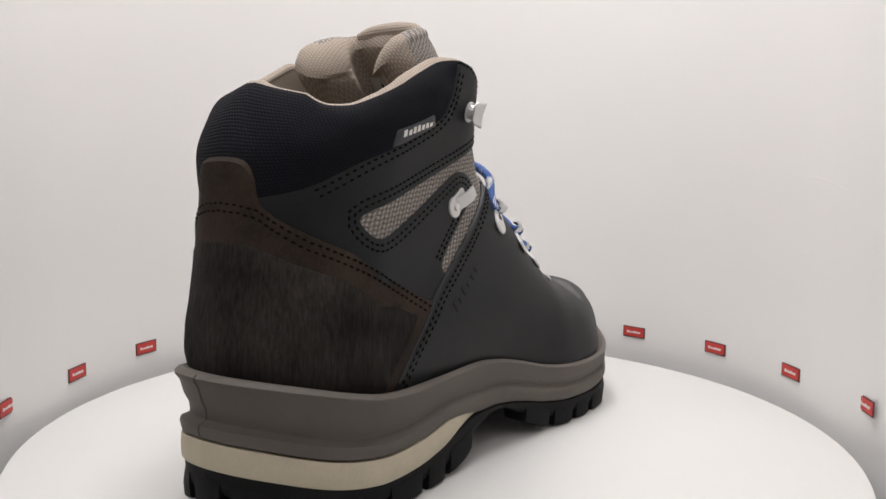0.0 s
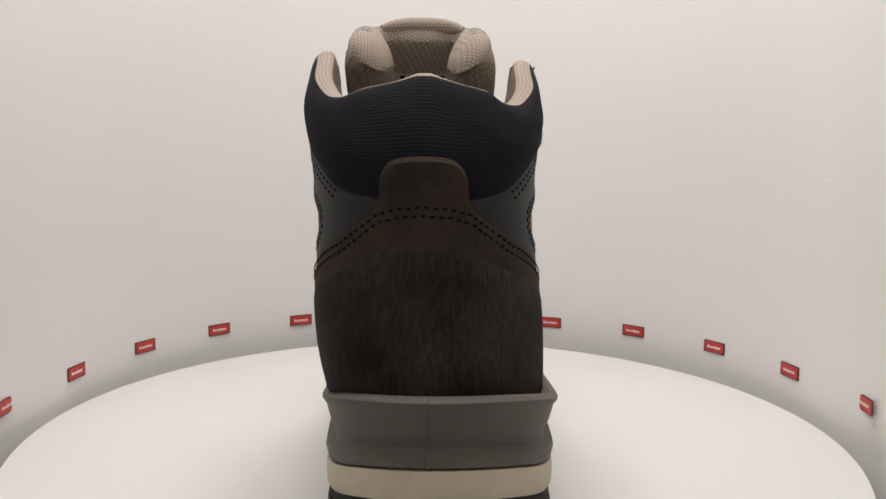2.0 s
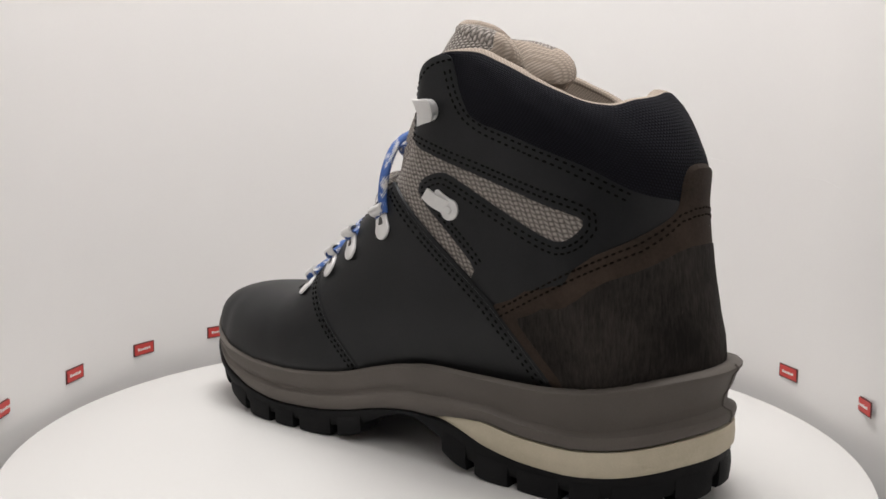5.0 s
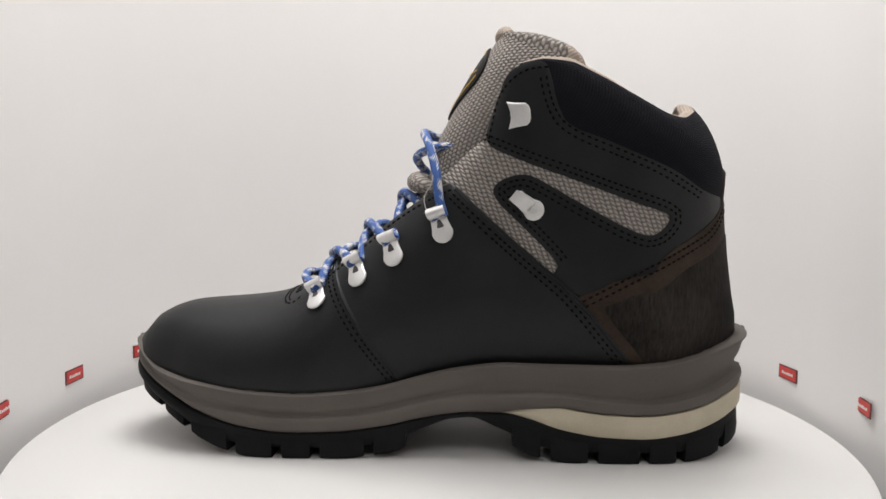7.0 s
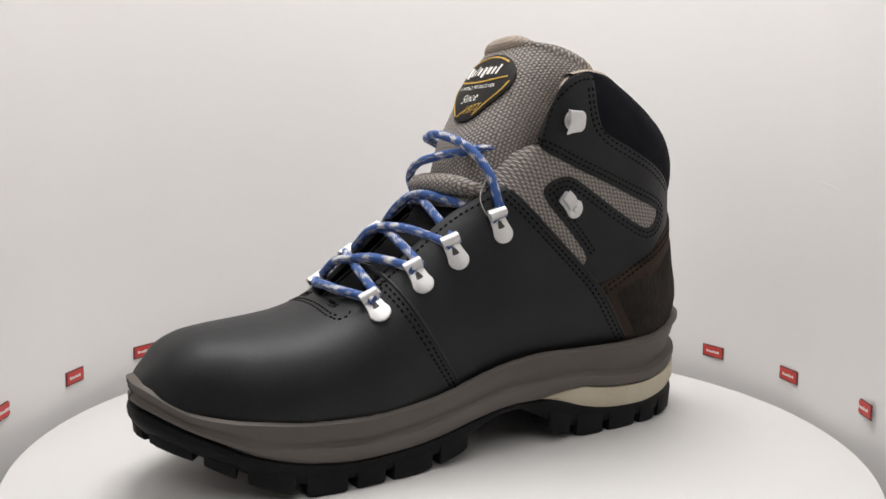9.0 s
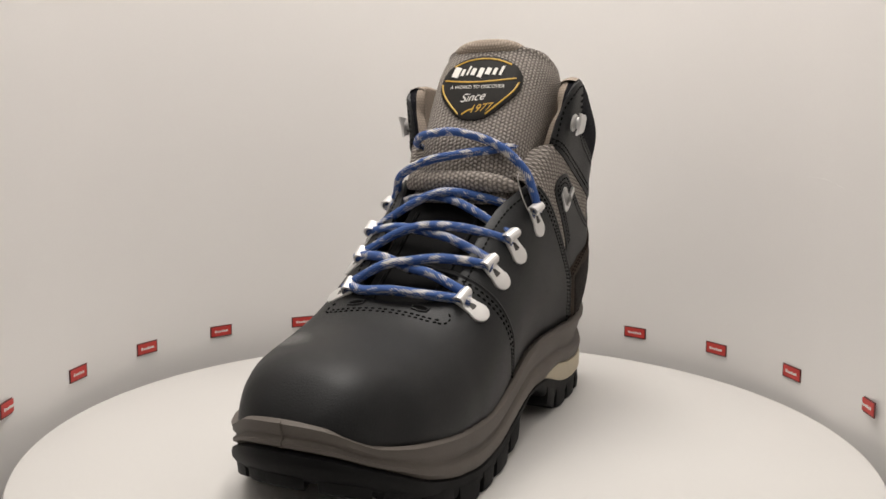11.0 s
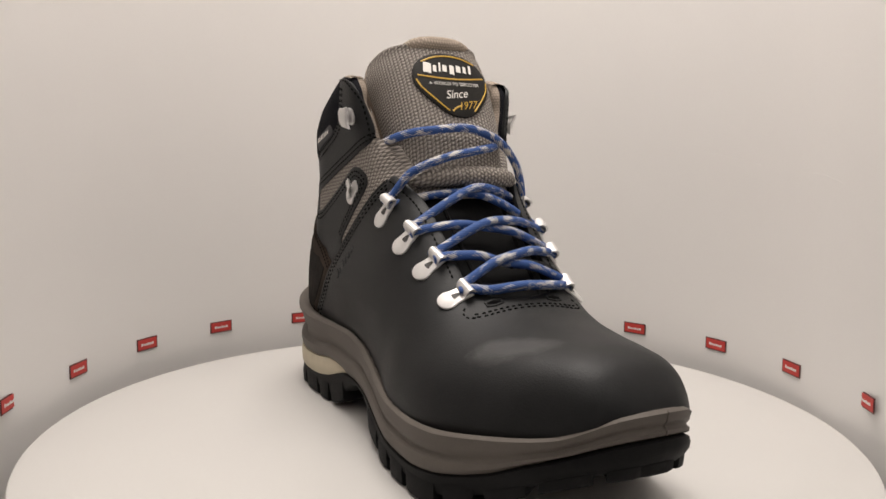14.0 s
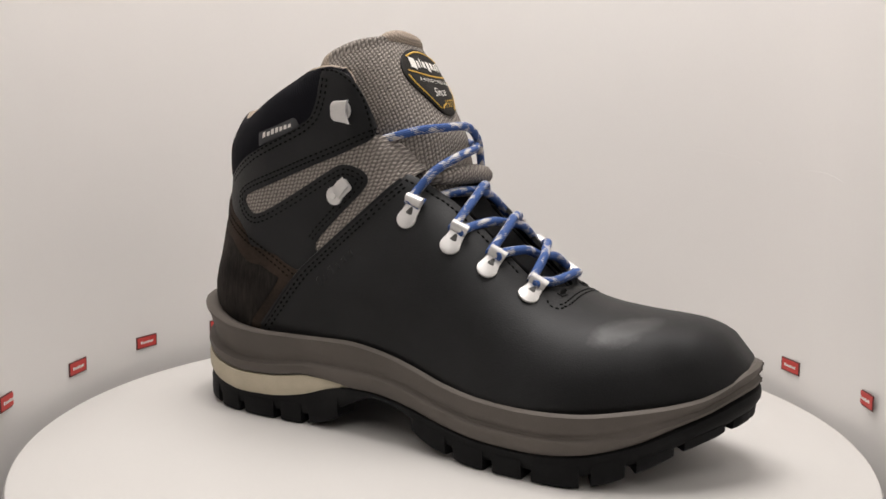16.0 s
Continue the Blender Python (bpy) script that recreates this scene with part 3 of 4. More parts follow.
def beside(line, off):
    """A line in (u, v) moved sideways by off millimetres."""
    p = [np.array((u * SU, v * SV)) for u, v in line]
    out = []
    for i, q in enumerate(p):
        t = p[min(i + 1, len(p) - 1)] - p[max(i - 1, 0)]
        t = t / (np.linalg.norm(t) + 1e-9)
        out.append(((q[0] - t[1] * off) / SU, (q[1] + t[0] * off) / SV))
    return out


lining_shell()
base_shell()

SEAM = [(-92, 42), (-87, 49), (-62, 79), (-50, 89), (-25, 110), (-8, 126)]
QUARTER = [(-46, 182.0), (-37, 181.0), (-30, 176.3), (-25.8, 170), (-23, 162), (-20, 146), (-37, 139), (-58, 132), (-80, 124), (-101, 117), (-104, 114.5), (-98, 107.5), (-91, 106.5), (-68, 118), (-45, 131), (-38, 134),
           (-29, 132), (-23.5, 127), (-26, 121), (-38, 110), (-52, 96), (-54.5, 92), (-50, 88.5), (-62, 77.5)]
BACK_LOW = [(-82, 88), (-102, 99), (-124, 113)]
COLLAR_LOW = [(-119, 128), (-100, 139), (-80, 147), (-57, 156), (-51, 165), (-48, 176)]


def signed_back(dy, z):
    u, v = back_uv(dy, z)
    return u, (v if dy >= 0 else v - 2)


def both(points, side):
    return [side_uv(x, z, side) for x, z in points]


def subdivide(points, n=2):
    """The same polyline with its corners lightly rounded."""
    return chaikin(points, n, closed=False)


def offset(points, off):
    """A line in (x, z), corners rounded, moved to its left by off millimetres."""
    p = [np.array(q, float) for q in resample(chaikin(points, 2, closed=False), 2.0, closed=False)]
    out = []
    for i, q in enumerate(p):
        t = p[min(i + 1, len(p) - 1)] - p[max(i - 1, 0)]
        t = t / (np.linalg.norm(t) + 1e-9)
        out.append((q[0] - t[1] * off, q[1] + t[0] * off))
    return out


def upper_panels():
    for side in (1, -1):
        panel("textile_inset", both([(-20, 149), (-12, 144.5), (-5, 139), (0, 132), (-5, 126), (-25, 108), (-52, 84), (-70, 90), (-108, 106), (-110, 120), (-60, 138)], side), TEXTILE, 0.0005, label="grey-beige woven textile inset", step=3.5)
        rim = [(x, z - (2.2 if side < 0 and z > 165 else 0.0)) for x, z in QUARTER]
        edge = both(rim + BACK_LOW, side) + [signed_back(side * 13, 115), signed_back(side * 11, 121)] + both(COLLAR_LOW, side)
        quarter = panel("quarter", edge, LEATHER, 0.0014)
        top = [(-119, 128), (-100, 139), (-80, 147), (-57, 156), (-51, 165), (-48, 178)]
        inset = [(-20, 146), (-37, 139), (-58, 132), (-80, 124), (-101, 117), (-104, 114.5), (-98, 107.5), (-91, 106.5), (-68, 118), (-45, 131), (-38, 134), (-29, 132), (-23.5, 127), (-26, 121), (-38, 110), (-52, 96), (-54.5, 92)]
        front = [(-46, 181.8), (-37, 180.8), (-30, 176.3), (-25.8, 170), (-23, 162), (-20, 148)]
        stitches("stitching", [both(offset(line, off), side) for line, off in ((top, -2.6), (top, -5.2), (inset, -2.4), (inset, -4.8), (front, -2.6))], 0.00145, quarter)

    # forepart: one piece from seam to seam over the toe, open at the throat
    edge = [side_uv(x, z, 1) for x, z in SEAM]
    us = np.linspace(39, 76.6, 22)
    edge += [(u, front_w(u, THROAT(u))) for u in us] + [(77.2, 0.0)] + [(u, -front_w(u, THROAT(u))) for u in us[::-1]]
    edge += [side_uv(x, z, -1) for x, z in SEAM[::-1]]
    edge += [(u, -0.52) for u in np.linspace(48, 106.2, 24)] + [(106.8, -0.45), (106.82, 0.0), (106.8, 0.45)] + [(u, 0.52) for u in np.linspace(106.2, 48, 24)]
    vamp = panel("vamp", edge, LEATHER, 0.0020, step=3.0, smooth=1, edge=0.7)
    lines = []
    for side in (1, -1):
        lines += [both(offset(SEAM[1:], off), side) for off in (-2.4, -4.8)]
        throat = [(u, side * front_w(u, THROAT(u))) for u in np.linspace(40, 70, 20)]
        lines.append(beside(throat, 2.5 * side))
    for off in (2.2, 4.2):
        lines.append([(78.6 + off / SU + 1.2 * (1 - math.cos(t)) - 2.4 * abs(t) ** 3 * 0.25, 0.122 * math.sin(t)) for t in np.linspace(-1.35, 1.35, 30)])
    lip = lines[-1]
    for k in (-1, 1):
        # the rows close in a small curl at both ends
        tip = lip[0 if k < 0 else -1]
        lines.append([(tip[0] - 1.6 + 1.7 * math.cos(q), tip[1] + k * 0.022 * math.sin(q)) for q in np.linspace(0.2, 2.6, 9)])
    lines += [both(offset(MEDIAL, off), 1) for off in (2.2, 4.6)]
    stitches("stitching", lines, 0.0021, vamp)
    for v0 in (-0.066, 0.066):
        ring = [(77.7 + 0.75 * math.cos(t), v0 + 0.022 * math.sin(t)) for t in np.linspace(0, 2 * math.pi, 15)]
        panel("eyelet", ring[:-1], THREAD, 0.0022, vamp, "dark eyelet in the throat's lip", step=0.9, edge=0.3, smooth=1)
        tube_on_shell("eyelet_rim", ring, 0.0021, 0.0006, LEATHER, vamp)
    # ridge of the overlapped seam on the inner side
    tube_on_shell("seam_ridge", both(MEDIAL, 1), 0.0012, 0.0013, LEATHER, vamp)
    for side in (1, -1):
        tube_on_shell("seam_ridge", both(SEAM[1:], side), 0.0012, 0.0012, LEATHER, vamp)

    # heel counter with its tab, round the back
    counter_edge = [side_uv(x, z, 1) for x, z in ((-92, 42), (-87, 49), (-64.5, 76), (-62.3, 78), (-64.5, 79.6), (-82, 89), (-102, 100), (-121, 110))]
    counter_edge += [back_uv(dy, z) for dy, z in ((17, 114), (14.6, 119), (14.2, 126), (13.2, 129.6), (9.5, 133.7), (0, 134.9), (-9.5, 133.7), (-13.2, 129.6), (-14.2, 126), (-14.6, 119), (-17, 114))]
    counter_edge += [(u, 2 + v) for u, v in (side_uv(x, z, -1) for x, z in ((-121, 110), (-102, 100), (-82, 89), (-64.5, 79.6), (-62.3, 78), (-64.5, 76), (-87, 49), (-92, 42)))]
    counter_edge += [(u, 2 + v) for u, v in (side_uv(x, z, -1) for x, z in ((-110, 40), (-130, 42)))] + [(fan(-0.145, 0.046)[0], 1.0)] + [side_uv(x, z, 1) for x, z in ((-130, 42), (-110, 40))]
    counter = panel("heel_counter", counter_edge, BROWN, lambda u, v: 0.0022 + 0.0019 * min(max((fan(-0.14, 0.119)[0] - u) / 2.5, 0.0), 1.0), label="dark brown nubuck heel counter", step=3.0, smooth=1)
    rows = []
    for off in (2.6, 5.4):
        side_line = offset([(-64, 79), (-82, 89), (-102, 100), (-119, 109)], off)
        back = [back_uv(dy, z - off) for dy, z in ((15, 117), (8, 120), (0, 121), (-8, 120), (-15, 117))]
        rows.append(both(side_line, 1) + back + [(u, 2 + v) for u, v in both(side_line[::-1], -1)])
    stitches("stitching", rows, 0.0023, counter, mat=THREAD_BROWN)
    low = [(-97, 41), (-93, 49), (-74, 73), (-74.5, 75.5), (-90, 83), (-108, 92), (-124, 99)]
    edge = both(low, 1) + [back_uv(dy, z) for dy, z in ((14, 103), (0, 105), (-14, 103))] + [(u, 2 + v) for u, v in both(low[::-1], -1)]
    edge += [(u, 2 + v) for u, v in both([(-112, 39), (-130, 41)], -1)] + [(fan(-0.144, 0.045)[0], 1.0)] + both([(-130, 41), (-112, 39)], 1)
    panel("nubuck_panel", edge, NUBUCK, 0.0026, counter, "black brushed nubuck", step=3.0, smooth=1, edge=0.5)


MEDIAL = [(50, 90), (46, 79), (37, 63), (17, 36)]


def sweep(path, radius, sides=8, caps=True):
    """A round tube along a list of points."""
    bm = bmesh.new()
    rings = []
    up = Vector((0.13, 0.31, 0.94)).normalized()
    for i, p in enumerate(path):
        t = (path[min(i + 1, len(path) - 1)] - path[max(i - 1, 0)]).normalized()
        a = t.cross(up).normalized()
        up = a.cross(t).normalized()
        r = radius(i / (len(path) - 1)) if callable(radius) else radius
        rings.append([bm.verts.new(p + (a * math.cos(k) + up * math.sin(k)) * r) for k in np.linspace(0, 2 * math.pi, sides + 1)[:-1]])
    for a, b in zip(rings, rings[1:]):
        for j in range(sides):
            bm.faces.new((a[j], a[(j + 1) % sides], b[(j + 1) % sides], b[j]))
    if caps:
        bm.faces.new(rings[0])
        bm.faces.new(rings[-1])
    return bm


def tube_on_shell(name, line, lift, radius, mat, parent):
    plane = resample([(u * SU, v * SV) for u, v in chaikin(line, 2, closed=False)], 2.0, closed=False)
    return part(name, sweep([shell(a / SU, b / SV, lift) for a, b in plane], radius, 6), mat, parent)


upper_panels()

U_LOW = pchip([(w, u) for u, w in (side_uv(x, z) for x, z in ((-25, 164), (-38, 158), (-50, 156), (-57, 154), (-80, 145), (-100, 137), (-119, 126.5)))] + [(1.0, fan(-0.14, 0.118)[0])])


def collar():
    """Padded collar: bulging cloth outside, rolled over the top into the lining."""
    vs = np.linspace(0.135, 1.865, 130)
    outer, inner = [], []
    n = 18
    for k in range(n + 1):
        s = k / n
        row = []
        for v in vs:
            w = half(v)
            lo, hi = U_LOW(w), top_u(v)
            ramp = min(max((w - 0.24) / 0.16, 0.0), 1.0)
            ramp = ramp * ramp * (3 - 2 * ramp)
            fold = 0.00025 * math.sin(v * 23 + 3 * s) * math.sin(9 * s + v * 5)
            row.append(shell(lo + (hi - lo) * s, v, 0.0002 + ramp * (0.0028 * math.sin(math.pi * min(s * 0.93 + 0.07, 1)) ** 0.7 + fold)))
        outer.append(row)
    roll = []
    for a in np.linspace(15, 180, 10):
        row = []
        for j, v in enumerate(vs):
            top = outer[n][j]
            w = half(v)
            ins = shell(top_u(v), v, -0.0082)
            inward = ins - top
            r = inward.length / 2
            up = (outer[n][j] - outer[n - 2][j]).normalized()
            row.append(top + inward * 0.5 - inward * 0.5 * math.cos(radians(a)) + up * r * (0.35 + 0.6 * min(max((w - 0.2) / 0.15, 0.0), 1.0)) * math.sin(radians(a)))
        roll.append(row)
    rows = outer + roll[:2]
    unwrap_grid(part("collar", grid_mesh(rows), COLLAR_CLOTH, boot, "padded navy-black cloth collar"), rows)
    rows = roll[1:]
    unwrap_grid(part("collar_binding", grid_mesh(rows), LINING_CLOTH, boot, "beige collar edge"), rows)


collar()


def front_edges():
    """The padded front edges of both sides: dark cloth outside, beige lining inside."""
    line = resample(chaikin([(-38, 179.5), (-33.0, 175.0), (-29.0, 169.5), (-26.5, 163.0), (-25.0, 155.0), (-24.0, 147.0), (-22.5, 140.0)], 2, closed=False), 1.5, closed=False)
    for side in (1, -1):
        rows = []
        for x, z in line:
            u, v = side_uv(x, z, side)
            a, b = shell(u, v, -0.0002), shell(u, v, -0.0088)
            n = (b - a)
            ahead = Vector((0.75, 0.0, 0.12 + 0.6 * max(0.0, (z - 168.0) / 12.0))).normalized()
            rows.append([a + n * (0.5 - 0.5 * math.cos(t)) + ahead * 0.0015 * math.sin(t) for t in np.linspace(0, math.pi, 11)])
        outer, inner = [r[:6] for r in rows], [r[5:] for r in rows]
        unwrap_grid(part("front_padding", grid_mesh(outer), COLLAR_CLOTH, boot, "navy-black padded front edge"), outer)
        unwrap_grid(part("front_lining", grid_mesh(inner), LINING_CLOTH, boot, "beige lining of the front edge"), inner)


front_edges()


# ---- the sole ----
Z_OUT = pchip([(-0.152, 0.0260), (-0.140, 0.0225), (-0.122, 0.0170), (-0.11, 0.0147), (-0.095, 0.0133), (-0.079, 0.0138), (-0.058, 0.0166), (-0.043, 0.0205), (-0.032, 0.0227), (-0.019, 0.0230), (-0.004, 0.0216), (0.010, 0.0190), (0.025, 0.0155), (0.046, 0.0128), (0.068, 0.0122), (0.092, 0.0143), (0.113, 0.0195), (0.127, 0.0258), (0.138, 0.0310), (0.147, 0.0358), (0.155, 0.0395)])
Z_LOW = pchip([(-0.152, 0.0120), (-0.142, 0.0060), (-0.128, 0.0016), (-0.11, 0.0), (-0.062, 0.0), (-0.045, 0.0030), (-0.030, 0.0100), (-0.012, 0.0160), (0.003, 0.0110), (0.023, 0.0030), (0.045, 0.0), (0.088, 0.0), (0.102, 0.0028), (0.115, 0.0076), (0.126, 0.0132), (0.137, 0.0185), (0.146, 0.0222), (0.155, 0.0255)])
HEEL = pchip([(-0.152, 1.0), (-0.11, 0.9), (-0.07, 0.45), (-0.03, 0.15), (0.0, 0.0), (0.155, 0.0)])


def outline(n=220):
    """The sole's outline seen from above: points with their outward normals, from the toe along the inner side round the heel."""
    ts = np.linspace(0, 2 * math.pi, n + 1)[:-1]
    pts = []
    for t in ts:
        x = 0.0028 + 0.1508 * math.cos(t)
        pts.append(Vector((x, MIDY(x) + (1 if t < math.pi else -1) * HALF(x), 0)))
    out = []
    for i, p in enumerate(pts):
        d = pts[(i + 1) % n] - pts[i - 1]
        out.append((p, Vector((d.y, -d.x, 0)).normalized()))
    return out


RING = outline()


def ring_strip(profile, closed=True):
    """Sweeps a profile, a function of x that gives (outward, height) pairs, round the outline."""
    return grid_mesh([[p + n * o + Vector((0, 0, z)) for o, z in profile(p.x)] for p, n in RING], closed_u=True, closed_v=closed)


def midsole_profile(x):
    zt, zo, h = Z_TOP(x), Z_OUT(x), HEEL(x)
    lo = zo + 0.0095 * max(0.0, min(1.0, (-0.030 - x) / 0.028))
    H = zt - lo
    f = 1 - h
    g = 0.0013 * max(0.0, min(1.0, (x - 0.085) / 0.03))
    f *= 1 - 0.75 * g / 0.0013
    return [(-0.012, lo), (-0.0005, lo + 0.0002), (0.0003 + 0.0009 * h, lo + 0.0010), (0.0010 + 0.0010 * h + 0.5 * g, lo + 0.16 * H), (0.0012 + 0.0004 * h + 0.4 * g, lo + (0.30 - 0.08 * h) * H), (0.0007 * f - 0.0006 * h + 0.5 * g, lo + (0.37 - 0.12 * h) * H), (-0.0010 * f - 0.0019 * h + 0.5 * g, lo + (0.42 - 0.14 * h) * H),
            (-0.0012 * f - 0.0019 * h + 0.5 * g, lo + (0.48 - 0.14 * h) * H), (0.0001 * f - 0.0016 * h + 0.8 * g, lo + (0.58 - 0.13 * h) * H), (0.0004 - 0.0002 * h + g, lo + (0.68 - 0.09 * h) * H), (0.0004 + 0.0014 * h + g, lo + 0.82 * H), (0.0008 + 0.0026 * h + g, lo + 0.90 * H), (0.0009 + 0.0026 * h + g, lo + 0.95 * H),
            (0.0002 + 0.0020 * h + g, zt - 0.0002), (-0.0010 + 0.0012 * h + g, zt + 0.0003), (-0.0028, zt - 0.0006), (-0.012, zt - 0.003)]


part("midsole", ring_strip(midsole_profile), RUBBER_GREY, boot, "moulded grey foam midsole with ridges")


def stripe_profile(x):
    zo = Z_OUT(x)
    h = max(0.0, min(1.0, (-0.029 - x) / 0.028))
    k, e = 0.0025 * (1 - h), 0.0012 * HEEL(x)
    return [(-0.012, zo - 0.001), (-0.0002 - k + e, zo - 0.001), (0.0004 - k + e, zo), (0.0006 - k + e, zo + 0.5 * 0.0095 * h), (0.0002 - k + e, zo + 0.0094 * h), (-0.012, zo + 0.0094 * h)]


part("stripe", ring_strip(stripe_profile), STRIPE_CREAM, boot, "cream heel wedge")


def outsole_profile(x):
    zo, zl = Z_OUT(x), Z_LOW(x)
    toe = max(0.0, min(1.0, (x - 0.105) / 0.025))
    zl = min(zl + 0.0045 - 0.0016 * toe, zo - 0.003)
    d = zo - zl
    return [(-0.02, zo), (-0.0005, zo + 0.0004 * toe), (0.0004 + 0.0014 * toe, zo - 0.0006), (0.0003 + 0.0020 * toe, zo - 0.25 * d), (0.0002 + 0.0018 * toe, zo - 0.5 * d), (-0.0002 + 0.0006 * toe, zo - 0.75 * d), (-0.0012, zl + 0.0006), (-0.003 - 0.002 * toe, zl), (-0.02, zl)]


part("outsole", ring_strip(outsole_profile), RUBBER_BLACK, boot, "black rubber outsole")


def lugs():
    """Tread blocks under the rim of the outsole, one by one."""
    n = len(RING)
    length = [0.0]
    for i in range(n):
        length.append(length[-1] + (RING[(i + 1) % n][0] - RING[i][0]).length)
    total = length[-1]

    def at(d):
        d %= total
        i = min(int(np.searchsorted(length, d, side="right")) - 1, n - 1)
        t = (d - length[i]) / (length[i + 1] - length[i])
        (p, a), (q, b) = RING[i], RING[(i + 1) % n]
        return p.lerp(q, t), a.lerp(b, t).normalized()
    d = -0.008
    k = 0
    while d < total - 0.018:
        w = 0.0165 + 0.004 * math.sin(k * 2.3)
        rows = []
        for t in np.linspace(0, 1, 6):
            p, o = at(d + w * t)
            zo, zl = Z_OUT(p.x), Z_LOW(p.x)
            zb = min(zl + 0.0060, zo - 0.0025)
            toe = max(0.0, min(1.0, (p.x - 0.105) / 0.025))
            zb -= 0.0012 * toe
            inset = (0.0006 if t in (0, 1) else 0.0) + 0.0008 * toe
            rows.append([p + o * a + Vector((0, 0, z)) for a, z in ((0.0004 - 0.003 * toe, 0.5 * (zo + zb)), (0.0012 - inset, zb), (0.0008 - inset, zl + 0.001), (-0.0002 - inset, zl + 0.0001), (-0.013, zl + 0.0001), (-0.015, zb + 0.001))])
        if not -0.034 < at(d + w / 2)[0].x < 0.008:
            bm = grid_mesh(rows)
            bm.verts.ensure_lookup_table()
            vs = list(bm.verts)
            bm.faces.new(vs[:6])
            bm.faces.new(vs[-6:])
            part("lug", bm, RUBBER_BLACK, boot)
        d += w + 0.0048
        k += 1


lugs()


def moulding_seam():
    """Parting lines of the midsole at the heel's back and at the toe."""
    for x0, top in ((-0.150, False), (0.155, True)):
        i = 0 if top else len(RING) // 2
        p, o = RING[i]
        prof = midsole_profile(p.x)[2:14]
        part("parting_line", sweep([p + o * (a + 0.0001) + Vector((0, 0.0012, z)) for a, z in prof], 0.0004, 6), RUBBER_GREY, boot)


moulding_seam()


# ---- tongue, laces and hardware ----
TX = pchip([(0.060, 0.078), (0.076, 0.063), (0.092, 0.043), (0.108, 0.025), (0.120, 0.013), (0.134, 0.006), (0.147, 0.003), (0.161, -0.004), (0.176, -0.012), (0.190, -0.021), (0.200, -0.028), (0.208, -0.034)])
T_HALF = pchip([(0.060, 0.018), (0.076, 0.0215), (0.108, 0.0250), (0.125, 0.0275), (0.145, 0.0305), (0.165, 0.0325), (0.185, 0.0330), (0.194, 0.0320), (0.202, 0.0285), (0.208, 0.0250)])
T_DEEP = pchip([(0.060, 0.004), (0.100, 0.006), (0.118, 0.012), (0.135, 0.026), (0.150, 0.034), (0.170, 0.035), (0.190, 0.032), (0.208, 0.028)])
T_MID = pchip([(0.060, 0.002), (0.100, 0.006), (0.130, 0.009), (0.208, 0.0106)])


def tongue_point(a, z, lift=0.0):
    """A place on the tongue's face: a from -1 to 1 across it, z its height at the middle."""
    if lift:
        p = tongue_point(a, z)
        n = (tongue_point(a + 0.02, z) - tongue_point(a - 0.02, z)).cross(tongue_point(a, z + 0.002) - tongue_point(a, z - 0.002)).normalized()
        return p + n * lift
    s = math.sin(a * math.pi / 2)
    y = math.copysign(abs(s) ** 0.85, s)
    drop = 0.013 * abs(a) ** 2.2 * max(0.0, min(1.0, (z - 0.16) / 0.04))
    return Vector((TX(z) - T_DEEP(z) * abs(a) ** 2.6, T_MID(z) + T_HALF(z) * y, z - drop))


